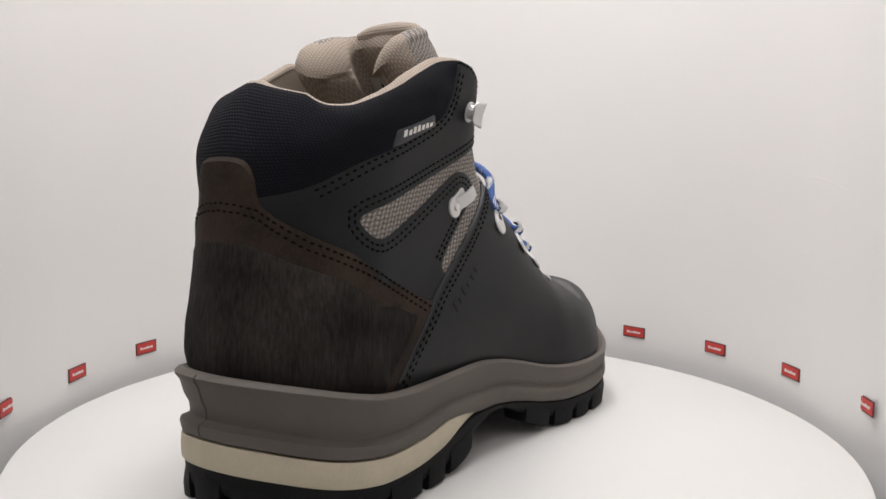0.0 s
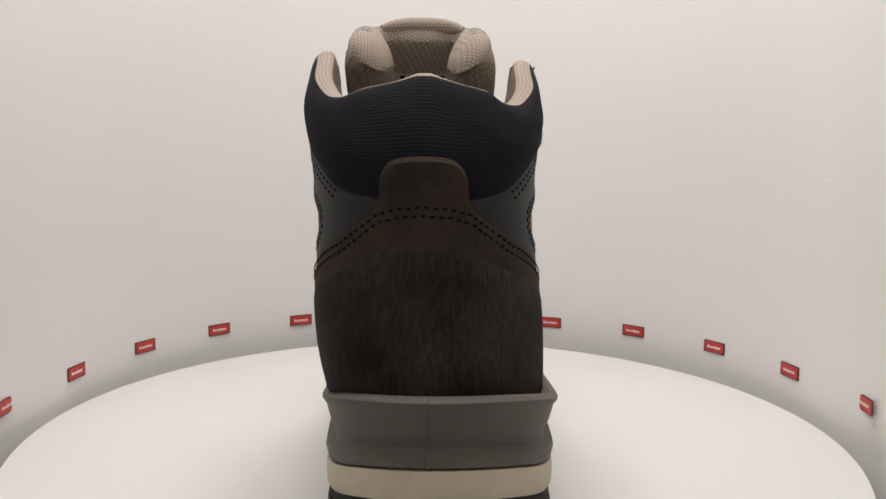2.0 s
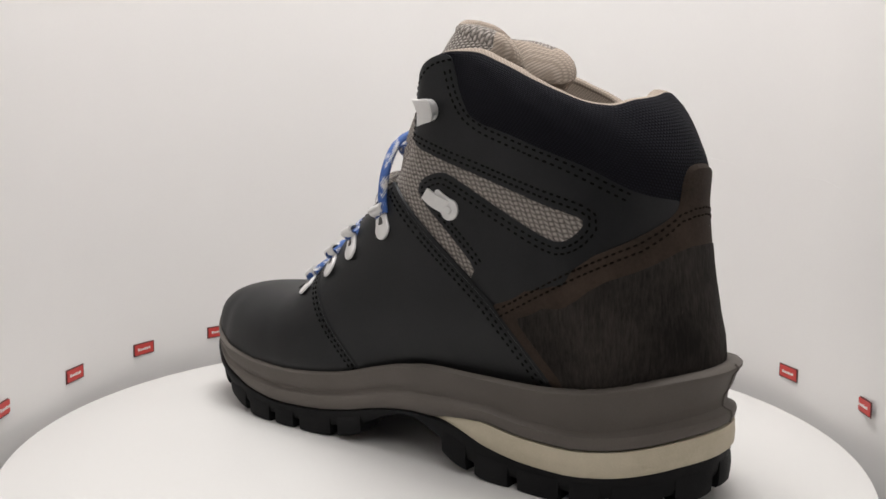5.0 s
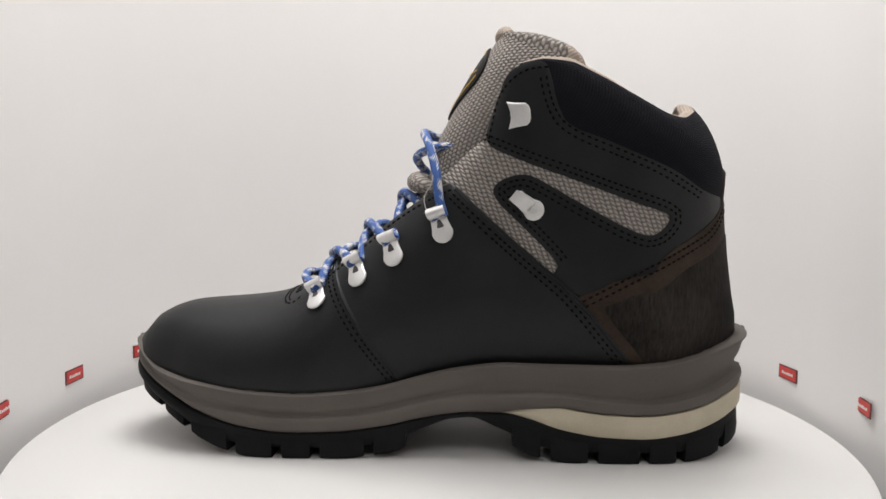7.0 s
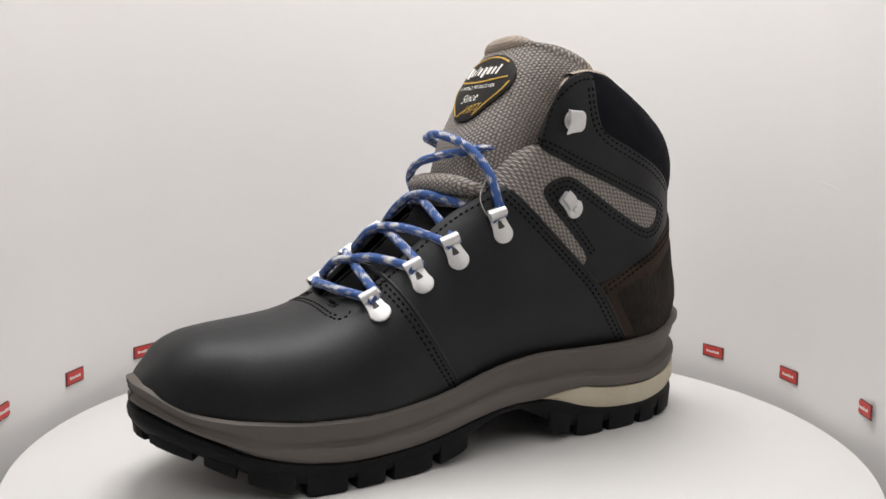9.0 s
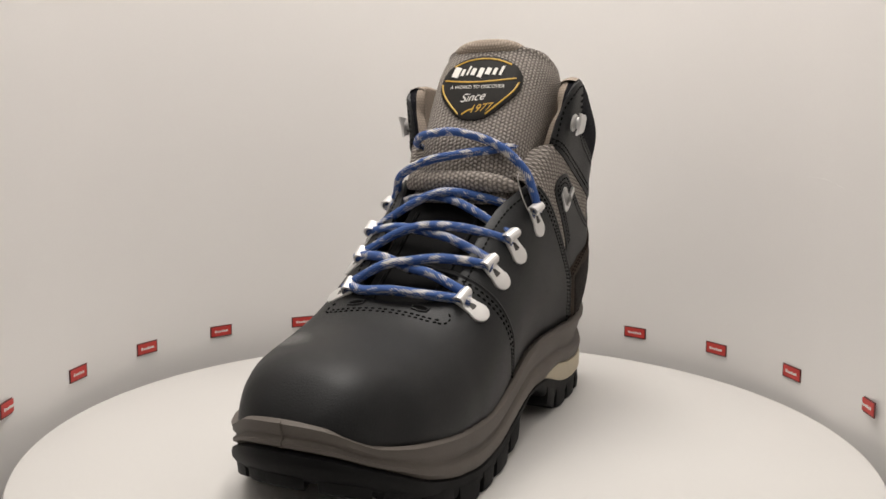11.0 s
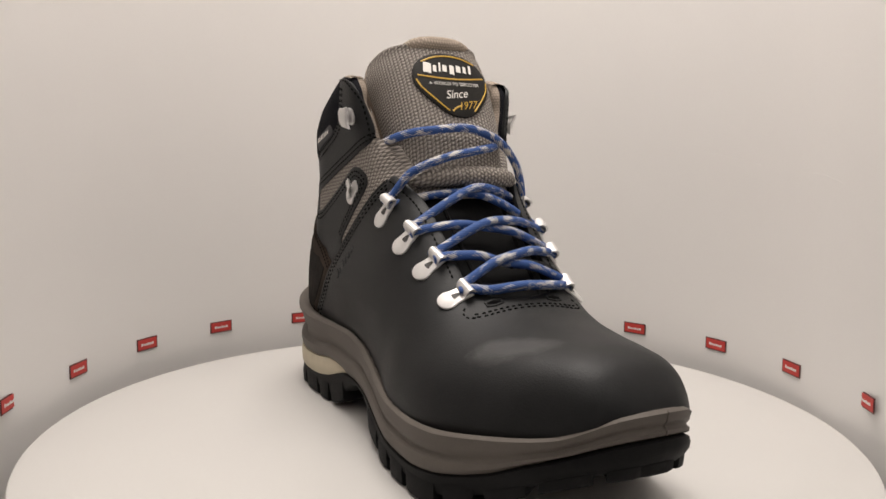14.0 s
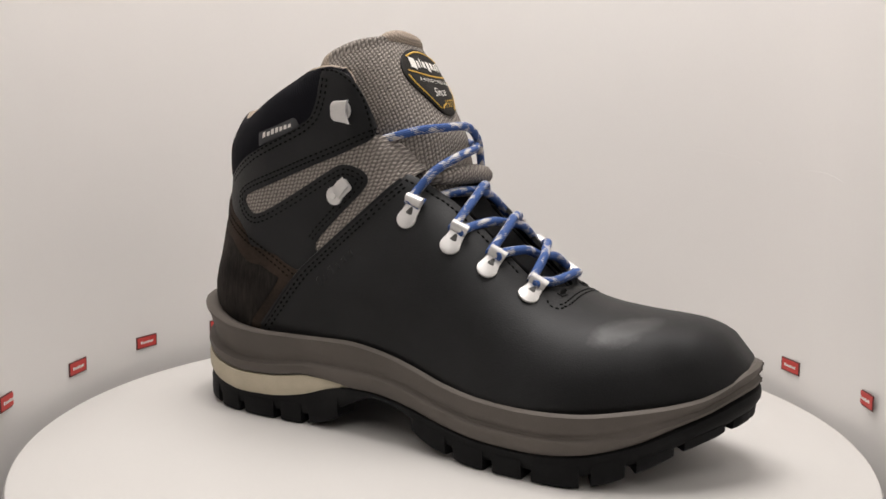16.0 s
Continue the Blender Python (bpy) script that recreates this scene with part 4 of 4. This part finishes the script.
def tongue():
    cols = np.linspace(-1, 1, 49)
    low = [[tongue_point(a, z, -0.002) for a in cols] for z in np.linspace(0.062, 0.121, 20)]
    part("lower_tongue", grid_mesh(low), SHADED_LEATHER, boot, "black leather lower tongue")

    def half_thick(a, z):
        """Padding: thick at both wings and in the middle."""
        s = max(0.0, min(1.0, (z - 0.12) / 0.06))
        lobes = 0.0026 + 0.0080 * math.exp(-((abs(a) - 0.92) / 0.34) ** 2) + 0.0026 * math.exp(-(a / 0.30) ** 2)
        return lobes * (0.4 + 0.6 * s)

    def ring_row(z, turn):
        """Once round the padded tongue at one height: face, wing, inside, wing. turn closes it at the top."""
        c, up = math.cos(turn), math.sin(turn)
        face, inside = [], []
        for a in cols:
            h = half_thick(a, z)
            rise = Vector((0, 0, (h + 0.0012) * 0.95 * up))
            face.append(tongue_point(a, z, -h + h * c * 0.999) + rise)
            inside.append(tongue_point(a, z, -h - h * c) + rise)
        wings = []
        for a, p, q in ((1, face[-1], inside[-1]), (-1, face[0], inside[0])):
            out = (tongue_point(a, z) - tongue_point(a * 0.94, z)).normalized()
            rr = (q - p).length / 2 * 1.2
            wings.append([p.lerp(q, 0.5 - 0.5 * math.cos(k)) + out * rr * math.sin(k) for k in np.linspace(0, math.pi, 8)[1:-1]])
        return face, wings[0] + inside[::-1] + wings[1][::-1]
    zs = list(np.linspace(0.118, 0.1975, 32))
    rows = [ring_row(z, 0.0) for z in zs] + [ring_row(0.1975, t) for t in np.linspace(0.2, math.pi / 2, 9)]
    face = [f for f, _ in rows[:34]]
    unwrap_grid(part("tongue", grid_mesh(face), TEXTILE, boot, "grey woven textile tongue"), face)
    pad = [[f[-1]] + w + [f[0]] for f, w in rows]
    puff = part("tongue_lining", grid_mesh(pad), LINING_CLOTH, boot, "puffy beige tongue lining in three lobes")
    unwrap(puff, lambda i: (puff.data.vertices[i].co.y * 0.8 + puff.data.vertices[i].co.z * 0.6, puff.data.vertices[i].co.z * 0.8 - puff.data.vertices[i].co.y * 0.6 + puff.data.vertices[i].co.x * 0.7))
    top = [f for f, _ in rows[33:]]
    unwrap_grid(part("tongue_rim", grid_mesh(top), TEXTILE, boot, "grey woven tongue rim"), top)
    path = [tongue_point(a, 0.1970, -0.004) + Vector((0, 0, 0.0042)) for a in np.linspace(-0.46, 0.40, 20)]
    bm = sweep(path, lambda s: 0.0046 * (0.25 + 0.75 * math.sin(math.pi * min(max(s, 0.03), 0.97)) ** 0.5), 10)
    knob = part("tongue_roll", bm, LINING_CLOTH, boot, "beige roll on the tongue's top")
    unwrap(knob, lambda i: (knob.data.vertices[i].co.y, knob.data.vertices[i].co.z + knob.data.vertices[i].co.x))
    # grey roll of cloth where the lower tongue ends
    path = [tongue_point(a, 0.124, 0.0022) + Vector((0.0, 0, 0.004 * (1 - a * a))) for a in np.linspace(-0.80, 0.80, 22)]
    bm = sweep(path, lambda s: 0.0052 * (0.35 + 0.65 * math.sin(math.pi * min(max(s, 0.02), 0.98)) ** 0.5), 10)
    ob = part("cloth_roll", bm, TEXTILE, boot, "grey woven fold under the laces")
    unwrap(ob, lambda i: (ob.data.vertices[i].co.y, ob.data.vertices[i].co.z))
    # seams on the lower tongue
    for a in (-0.42, 0.42):
        part("tongue_seam", sweep([tongue_point(a, z, -0.0016) for z in np.linspace(0.070, 0.114, 18)], 0.0011, 6), SHADED_LEATHER, boot)
    # label inside
    rows = [[tongue_point(a, z, -2 * half_thick(a, z) - 0.0005) for a in np.linspace(-0.34, 0.34, 9)] for z in np.linspace(0.158, 0.184, 8)]
    lab = part("inner_label", grid_mesh(rows), LABEL_CLOTH, boot, "pale cloth size label with dark print")
    bm = bmesh.new()
    for z, n, h in ((0.1795, 5, 0.0035), (0.1735, 7, 0.0028), (0.168, 5, 0.0024)):
        for k in range(n):
            a0 = -0.20 + 0.40 * k / n
            quad = [bm.verts.new(tongue_point(a, zz, -2 * half_thick(a, zz) - 0.0009)) for a, zz in ((a0, z), (a0 + 0.27 / n, z), (a0 + 0.27 / n, z + h), (a0, z + h))]
            bm.faces.new(quad)
    part("print_bar", bm, THREAD, lab, smooth=False)


tongue()


def tongue_yz(y, z, lift):
    """A place on the tongue's face from its y and z."""
    q = max(-1.0, min(1.0, (y - T_MID(z)) / T_HALF(z)))
    a = math.copysign(math.asin(min(abs(q) ** (1 / 0.85), 1.0)), q) * 2 / math.pi
    drop = 0.013 * abs(a) ** 2.2 * max(0.0, min(1.0, (z - 0.16) / 0.04))
    return tongue_point(a, z + drop, lift)


def ribbon(points, width, lift):
    """A flat strip along a line of (y, z) in millimetres on the tongue."""
    p = resample(chaikin(points, 2, closed=False), 1.0, closed=False)
    rows = []
    for i, q in enumerate(p):
        t = np.array(p[min(i + 1, len(p) - 1)]) - np.array(p[max(i - 1, 0)])
        t = t / (np.linalg.norm(t) + 1e-9)
        n = np.array((-t[1], t[0])) * width / 2
        rows.append([tongue_yz((q[0] + k * n[0]) / 1000, (q[1] + k * n[1]) / 1000, lift + (0.0 if abs(k) == 1 else 0.0002)) for k in (-1, 0, 1)])
    return grid_mesh(rows)


def lettering(words, y, z, size, lift, mat, parent, name="lettering", lean=0.0, wide=1.0, slope=0.0):
    """Words in the built-in font, laid on the tongue, centred on (y, z) in millimetres."""
    curve = bpy.data.curves.new(name, "FONT")
    curve.body, curve.size, curve.align_x, curve.shear = words, size, "CENTER", lean
    ob = bpy.data.objects.new(name, curve)
    scene.collection.objects.link(ob)
    me = bpy.data.meshes.new_from_object(ob.evaluated_get(bpy.context.evaluated_depsgraph_get()))
    bpy.data.objects.remove(ob)
    for v in me.vertices:
        v.co = tongue_yz((y + v.co.x * wide) / 1000, (z + v.co.y + slope * v.co.x) / 1000, lift)
    me.materials.append(mat)
    out = new(name, me)
    out.parent = parent
    return out


def patch():
    """Shield-shaped badge sewn on the tongue: gold lines, a plain brand shape, two lines of words."""
    edge = [(-11.5, 180), (-8.5, 187), (-1, 192), (10, 193.6), (21, 192), (29.5, 187), (33, 180), (32, 173), (26, 166.5), (19, 160.2), (11, 158.6), (3, 160.2), (-4, 166.5), (-10, 173)]
    ob = panel("badge", [(y / SU, z / SV) for y, z in edge], PATCH_BLACK, 0.0014, boot, "black shield badge with gold lines", step=2.5, place=lambda a, b, h: tongue_yz(a / 1000, b / 1000, h))
    for pts in ([(-5, 187.6), (2, 190.6), (10.5, 191.6), (19, 190.6), (26, 187.6)],
                [(-8.5, 180.2), (0, 179.0), (10, 178.6), (20, 179.0), (29.5, 180.2)],
                [(-9.5, 178), (-8.0, 173.6), (-2.6, 167.6), (3.6, 161.8)], [(31, 178), (29.6, 173.6), (24.2, 167.6), (18.2, 161.8)], [(5.4, 161.6), (8, 163.6), (11.5, 164.8)]):
        part("gold_line", ribbon(pts, 0.8, 0.0016), PATCH_GOLD, ob)
    # the brand word as slanted plain blocks
    for k, (w, h) in enumerate(((4.0, 5.4), (1.8, 3.6), (1.0, 5.0), (2.4, 3.6), (2.6, 5.0), (2.6, 3.6), (1.8, 3.6), (1.4, 4.8))):
        y0 = (-5.4, -0.2, 3.0, 5.2, 9.0, 13.2, 17.2, 20.6)[k]
        base = 181.6 + 0.9 * (1 - ((y0 - 9.0) / 14) ** 2) - (1.4 if k == 4 else 0.0)
        bm = ribbon([(y0 + 0.5 * w, base), (y0 + 0.5 * w + 0.12 * h, base + 0.5 * h), (y0 + 0.5 * w + 0.24 * h, base + h)], w, 0.0017)
        part("brand_shape", bm, PATCH_WHITE, ob)
    lettering("A WORLD TO DISCOVER", 10.5, 175.2, 2.5, 0.0017, PATCH_WHITE, ob, wide=1.02)
    lettering("Since", 9.6, 168.6, 6.2, 0.0017, PATCH_WHITE, ob, lean=0.35, slope=0.10)
    lettering("1977", 14.6, 163.0, 5.6, 0.0017, PATCH_GOLD, ob, lean=0.35, slope=0.12)


patch()


def tex_label():
    """Small grey tab of cloth on the outer side of the collar, with unreadable pale print."""
    uvs = [side_uv(x, z, -1) for x, z in ((-88.5, 150.0), (-63.5, 157.5), (-62, 152.0), (-88.5, 142.5))]
    ob = panel("cloth_label", uvs, LABEL_GREY, 0.0030, boot, "small grey cloth label with pale print", step=2.5, smooth=0)
    bm = bmesh.new()
    for k, h in enumerate((3.6, 2.8, 3.4, 3.4, 2.8, 2.8, 2.2)):
        x0 = -84.5 + 2.75 * k
        vs = []
        for x, dz in ((x0, 0), (x0 + 1.9, 0), (x0 + 2.2, h), (x0 + 0.4, h)):
            z = 146.6 + (x + 84.5) * 0.30 + 0.7 * dz
            vs.append(bm.verts.new(shell(*side_uv(x, z, -1), 0.0033)))
        bm.faces.new(vs)
    part("print_bar", bm, PATCH_WHITE, ob, smooth=False)


tex_label()


def embossed_mark():
    """A row of shallow raised strokes along the front seam of the outer side."""
    bm = bmesh.new()
    for k, (w, h) in enumerate(((2.6, 5.2), (1.0, 3.4), (2.0, 4.8), (1.8, 3.2), (2.2, 3.2), (2.6, 3.2))):
        d = 4.6 * k
        ring = [(d + a * w, b * h) for a, b in ((0, 0), (1, 0), (1, 1), (0, 1))]
        pts = [(-47 + 0.74 * a - 0.67 * b, 72 + 0.67 * a + 0.74 * b) for a, b in ring]
        c = np.mean(np.array(pts), axis=0)
        low = [bm.verts.new(shell(*side_uv(x, z, -1), 0.0019)) for x, z in pts]
        top = [bm.verts.new(shell(*side_uv(c[0] + (x - c[0]) * 0.7, c[1] + (z - c[1]) * 0.8, -1), 0.0025)) for x, z in pts]
        bm.faces.new(top)
        for i in range(4):
            bm.faces.new((low[i], low[(i + 1) % 4], top[(i + 1) % 4], top[i]))
    part("embossed_mark", bm, LEATHER, boot, "shallow embossed mark in the leather")


embossed_mark()


def frame_on_shell(x, z, side, toward, lift):
    """A matrix on the upper: x axis along 'toward' (a step in x, z), z axis outwards."""
    p = shell(*side_uv(x, z, side), lift)
    q = shell(*side_uv(x + toward[0], z + toward[1], side), lift)
    out = (shell(*side_uv(x, z, side), lift + 0.002) - p).normalized()
    t = (q - p)
    t = (t - out * t.dot(out)).normalized()
    s = out.cross(t)
    m = Matrix((t, s, out)).transposed().to_4x4()
    m.translation = p
    return m


def plate(bm, m, outline2, z0, z1, bevel=0.0004):
    """A flat rounded plate from an outline in metres, between two heights, with its top edge bevelled."""
    rings = []
    c = np.mean(np.array(outline2), axis=0)
    for zz, sc in ((z0, 1.0), (z1 - bevel, 1.0), (z1, 1.0 - bevel / 0.004)):
        rings.append([bm.verts.new(m @ Vector((c[0] + (x - c[0]) * sc, c[1] + (y - c[1]) * sc, zz(x) if callable(zz) else zz))) for x, y in outline2])
    n = len(outline2)
    for a, b in zip(rings, rings[1:]):
        for i in range(n):
            bm.faces.new((a[i], a[(i + 1) % n], b[(i + 1) % n], b[i]))
    bm.faces.new(rings[-1])
    bm.faces.new(rings[0][::-1])


def teardrop(length, wide, narrow, n=28):
    """Round lobe at +x, narrower square end at -x."""
    pts = []
    for a in np.linspace(-math.pi / 2, math.pi / 2, n // 2):
        pts.append((length / 2 - wide / 2 + math.cos(a) * wide / 2, math.sin(a) * wide / 2))
    pts += [(0.0, (wide * 0.35 + narrow * 0.65) / 2), (-length * 0.28, narrow / 2), (-length / 2 + 0.0008, narrow / 2), (-length / 2, narrow / 2 - 0.0008), (-length / 2, -narrow / 2 + 0.0008), (-length / 2 + 0.0008, -narrow / 2), (-length * 0.28, -narrow / 2), (0.0, -(wide * 0.35 + narrow * 0.65) / 2)]
    return pts


RINGS = {1: [(-1, 111.5), (21, 99.5), (37.5, 88.5), (57, 75.5)], -1: [(0, 112), (22.5, 100), (40, 89), (59, 77)]}


def lace_rings():
    for side in (1, -1):
        for x, z in RINGS[side]:
            m = frame_on_shell(x, z - 1.0, side, (-3.0, -9.5), 0.0018)
            bm = bmesh.new()
            plate(bm, m @ Matrix.Translation((0.001, 0, 0)), teardrop(0.0165, 0.0098, 0.0074), 0.0, 0.0012)
            ring = part("lace_ring", bm, METAL, boot, "pale metal lace ring on a teardrop plate")
            # tunnel for the lace at the narrow end: a bent strap
            rows = []
            for a in np.linspace(0, math.pi, 11):
                h = 0.0042 * math.sin(a) + 0.0008
                xx = -0.0078 + 0.0056 * (0.5 - 0.5 * math.cos(a))
                k = 0.5 + 0.08 * math.sin(a)
                rows.append([m @ Vector((xx, -0.0074 * k, h)), m @ Vector((xx, 0.0074 * k, h)), m @ Vector((xx + 0.0002, 0.0074 * k, h - 0.0011 if h > 0.0019 else 0.0004)), m @ Vector((xx + 0.0002, -0.0074 * k, h - 0.0011 if h > 0.0019 else 0.0004))])
            part("loop", grid_mesh(rows, closed_v=True), METAL, ring)
            bm = bmesh.new()
            slot = [(0.0016, -0.0017), (0.0020, -0.0010), (0.0020, 0.0010), (0.0016, 0.0017), (-0.0016, 0.0007), (-0.0020, 0.0), (-0.0016, -0.0007)]
            plate(bm, m @ Matrix.Translation((0.0002, 0, 0.0009)), slot, 0.0, 0.0005, 0.0002)
            part("slot", bm, SLOT_DARK, ring, "dark punched slot")


def hooks():
    for side in (1, -1):
        # upper hook: square plate held off the leather, open to the front
        m = frame_on_shell(-35.2, 159.8, side, (-9.0, 0.8), 0.0014)
        bm = bmesh.new()
        plate(bm, m, [(0.0042 * math.cos(t), 0.0046 * math.sin(t)) for t in np.linspace(0, 2 * math.pi, 17)[:-1]], 0.0, 0.0011)
        hook = part("lace_hook", bm, METAL, boot, "pale metal speed hook")
        bm = bmesh.new()
        sq = [(0.0040, -0.0036), (0.0046, -0.0020), (0.0046, 0.0020), (0.0040, 0.0036), (0.0026, 0.0048), (-0.0020, 0.0052), (-0.0052, 0.0058), (-0.0044, 0.0034), (-0.0036, 0.0), (-0.0044, -0.0034), (-0.0052, -0.0058), (-0.0020, -0.0052), (0.0026, -0.0048)]
        plate(bm, m, sq, 0.0040, 0.0054)
        part("claw", bm, METAL, hook)
        bm = bmesh.new()
        plate(bm, m @ Matrix.Translation((0.002, 0, 0)), [(0.0022 * math.cos(t), 0.0032 * math.sin(t)) for t in np.linspace(0, 2 * math.pi, 13)[:-1]], 0.0010, 0.0044)
        part("stem", bm, METAL, hook)
        # lower hook: long teardrop, folded back over itself
        m = frame_on_shell(-40.0, 119.5, side, (-9.0, -7.0), 0.0014)
        bm = bmesh.new()
        plate(bm, m, teardrop(0.0150, 0.0096, 0.0066), 0.0, 0.0012)
        hook = part("lace_hook", bm, METAL, boot, "pale metal teardrop hook")
        rows = []
        for a in np.linspace(0, 1, 9):
            xx = 0.0015 - 0.0105 * a
            h = 0.0012 + 0.0042 * math.sin(min(a * 1.25, 1.0) * math.pi / 2)
            k = 0.0032 * (1.0 - 0.15 * a)
            rows.append([m @ Vector((xx, -k, h)), m @ Vector((xx, k, h)), m @ Vector((xx + 0.0006, k, h - 0.0012)), m @ Vector((xx + 0.0006, -k, h - 0.0012))])
        bm = grid_mesh(rows, closed_v=True)
        for ends in (slice(0, 4), slice(-4, None)):
            bm.verts.ensure_lookup_table()
            bm.faces.new(list(bm.verts)[ends])
        part("claw", bm, METAL, hook)
        bm = bmesh.new()
        plate(bm, m @ Matrix.Translation((0.003, 0, 0.001)), [(0.0018 * math.cos(t), 0.0018 * math.sin(t)) for t in np.linspace(0, 2 * math.pi, 13)[:-1]], 0.0, 0.0012, 0.0006)
        part("rivet", bm, METAL, hook)


lace_rings()
hooks()


def spline(points, per=14):
    """Catmull-Rom through the points, in metres from millimetres."""
    p = [Vector(q) / 1000 for q in points]
    p = [p[0] * 2 - p[1]] + p + [p[-1] * 2 - p[-2]]
    out = []
    for a, b, c, d in zip(p, p[1:], p[2:], p[3:]):
        for k in range(per):
            t = k / per
            out.append(0.5 * ((2 * b) + (c - a) * t + (2 * a - 5 * b + 4 * c - d) * t * t + (3 * b - a - 3 * c + d) * t ** 3))
    return out + [p[-2]]


def laces():
    def at(i, side, dx=0.0, inn=3.0, up=3.5):
        x, z = RINGS[side][i]
        p = shell(*side_uv(x, z, side), 0.003) * 1000
        mid = C_TOP(fan(x / 1000, z / 1000)[0]) * 1000
        return Vector((p.x + dx, p.y + (mid - p.y) / abs(mid - p.y) * inn, p.z + up))
    runs = [[at(3, -1, 0, -1, 0.5), at(3, -1, 2, 4, 1.5), (66, -12, 80.5), (69, 3, 82), (67, 18, 81), at(3, 1, 2, 4, 1.5), at(3, 1, 0, -1, 0.5)]]
    mids = [(54, 3.5, 92), (36.5, 5.0, 107), (19, 6.5, 122.5)]
    for k, (mx, my, mz) in enumerate(mids):
        lo, hi = 3 - k, 2 - k
        for side, over in ((-1, 1.6), (1, -2.4)):
            a, b = at(lo, side, -2, 0, 2.5), at(hi, -side, 2, 0, 1.0)
            a2, b2 = at(lo, side, -2, 5, 5.0), at(hi, -side, 3, 5, 2.5)
            q = Vector((mx, my, mz)) + Vector((0.65, 0, 0.76)) * over
            w1 = a2.lerp(q, 0.55) + Vector((1.6, 0, 1.9))
            w2 = q.lerp(b2, 0.50) + Vector((1.8, 0, 2.1))
            runs.append([a, a2, w1, q, w2, b2, b])
    runs.append([at(0, -1, -2, 0, 2), (1, -29, 121), (8, -23, 131), (13, -8, 138), (13, 8, 141.5), (7, 23, 144), (-6, 33, 146), (-19, 36, 144), (-30, 34, 141)])
    runs.append([at(0, 1, -2, 0, 2), (0, 46, 122), (2, 41, 135), (6, 28, 147), (9.5, 8, 153), (6, -9, 152), (-3, -18, 150.5), (-14, -24, 147.5), (-28, -25, 144)])
    for run in runs:
        path = spline(run)
        ob = part("lace", sweep(path, 0.0022, 10), LACE, boot, "blue lace flecked with white")
        d = [0.0]
        for a, b in zip(path, path[1:]):
            d.append(d[-1] + (b - a).length)
        off = 0.37 * len(bpy.data.objects)
        unwrap(ob, lambda i: (d[i // 10] + off, (i % 10) / 5.0))
    # thin clear thread of a swing tag at the top ring
    part("thread_loop", sweep(spline([(-2, 46, 112), (4, 45, 114), (7, 42, 122), (2, 38, 130), (-6, 36, 134)]), 0.00025, 6), LABEL_CLOTH, boot)


laces()


def wall_creases():
    """Fine kinks and dents in the backdrop sheet."""
    for line in ([(35.1, 0.1457), (30.9, 0.1447), (27.5, 0.1422), (24.8, 0.1405)], [(20.9, 0.1376), (19.2, 0.1365)], [(9.4, 0.1328), (5.4, 0.1321), (2.9, 0.1312), (-0.6, 0.1283), (-2.2, 0.1267)]):
        path = [Vector((*on_wall(a, 0.0000)[:2], z)) for a, z in line]
        part("crease", sweep(spline([q * 1000 for q in path], 6), lambda s: 0.00006 + 0.00012 * math.sin(math.pi * min(max(s, 0.02), 0.98)), 6), WALL_WHITE, backdrop)
    for a, z in ((31.2, 0.1449), (20.0, 0.1372), (0.2, 0.1294)):
        p = Vector((*on_wall(a)[:2], z))
        bm = bmesh.new()
        bmesh.ops.create_icosphere(bm, subdivisions=2, radius=0.0004, matrix=Matrix.Translation(p))
        part("dent", bm, WALL_WHITE, backdrop)


wall_creases()


def motions():
    """The table turns at a steady rate and carries the boot round."""
    rate, first = 17.25, 56.42
    for thing, turn, x, y in ((table, 0.0, 0.0, 0.0), (boot, first, -0.0012, 0.0012)):
        walk(thing, [(t, pose(0, 0, 0, 0, 0, turn + rate * t) @ Matrix.Translation((x, y, 0))) for t in range(0, 17, 2)])


motions()
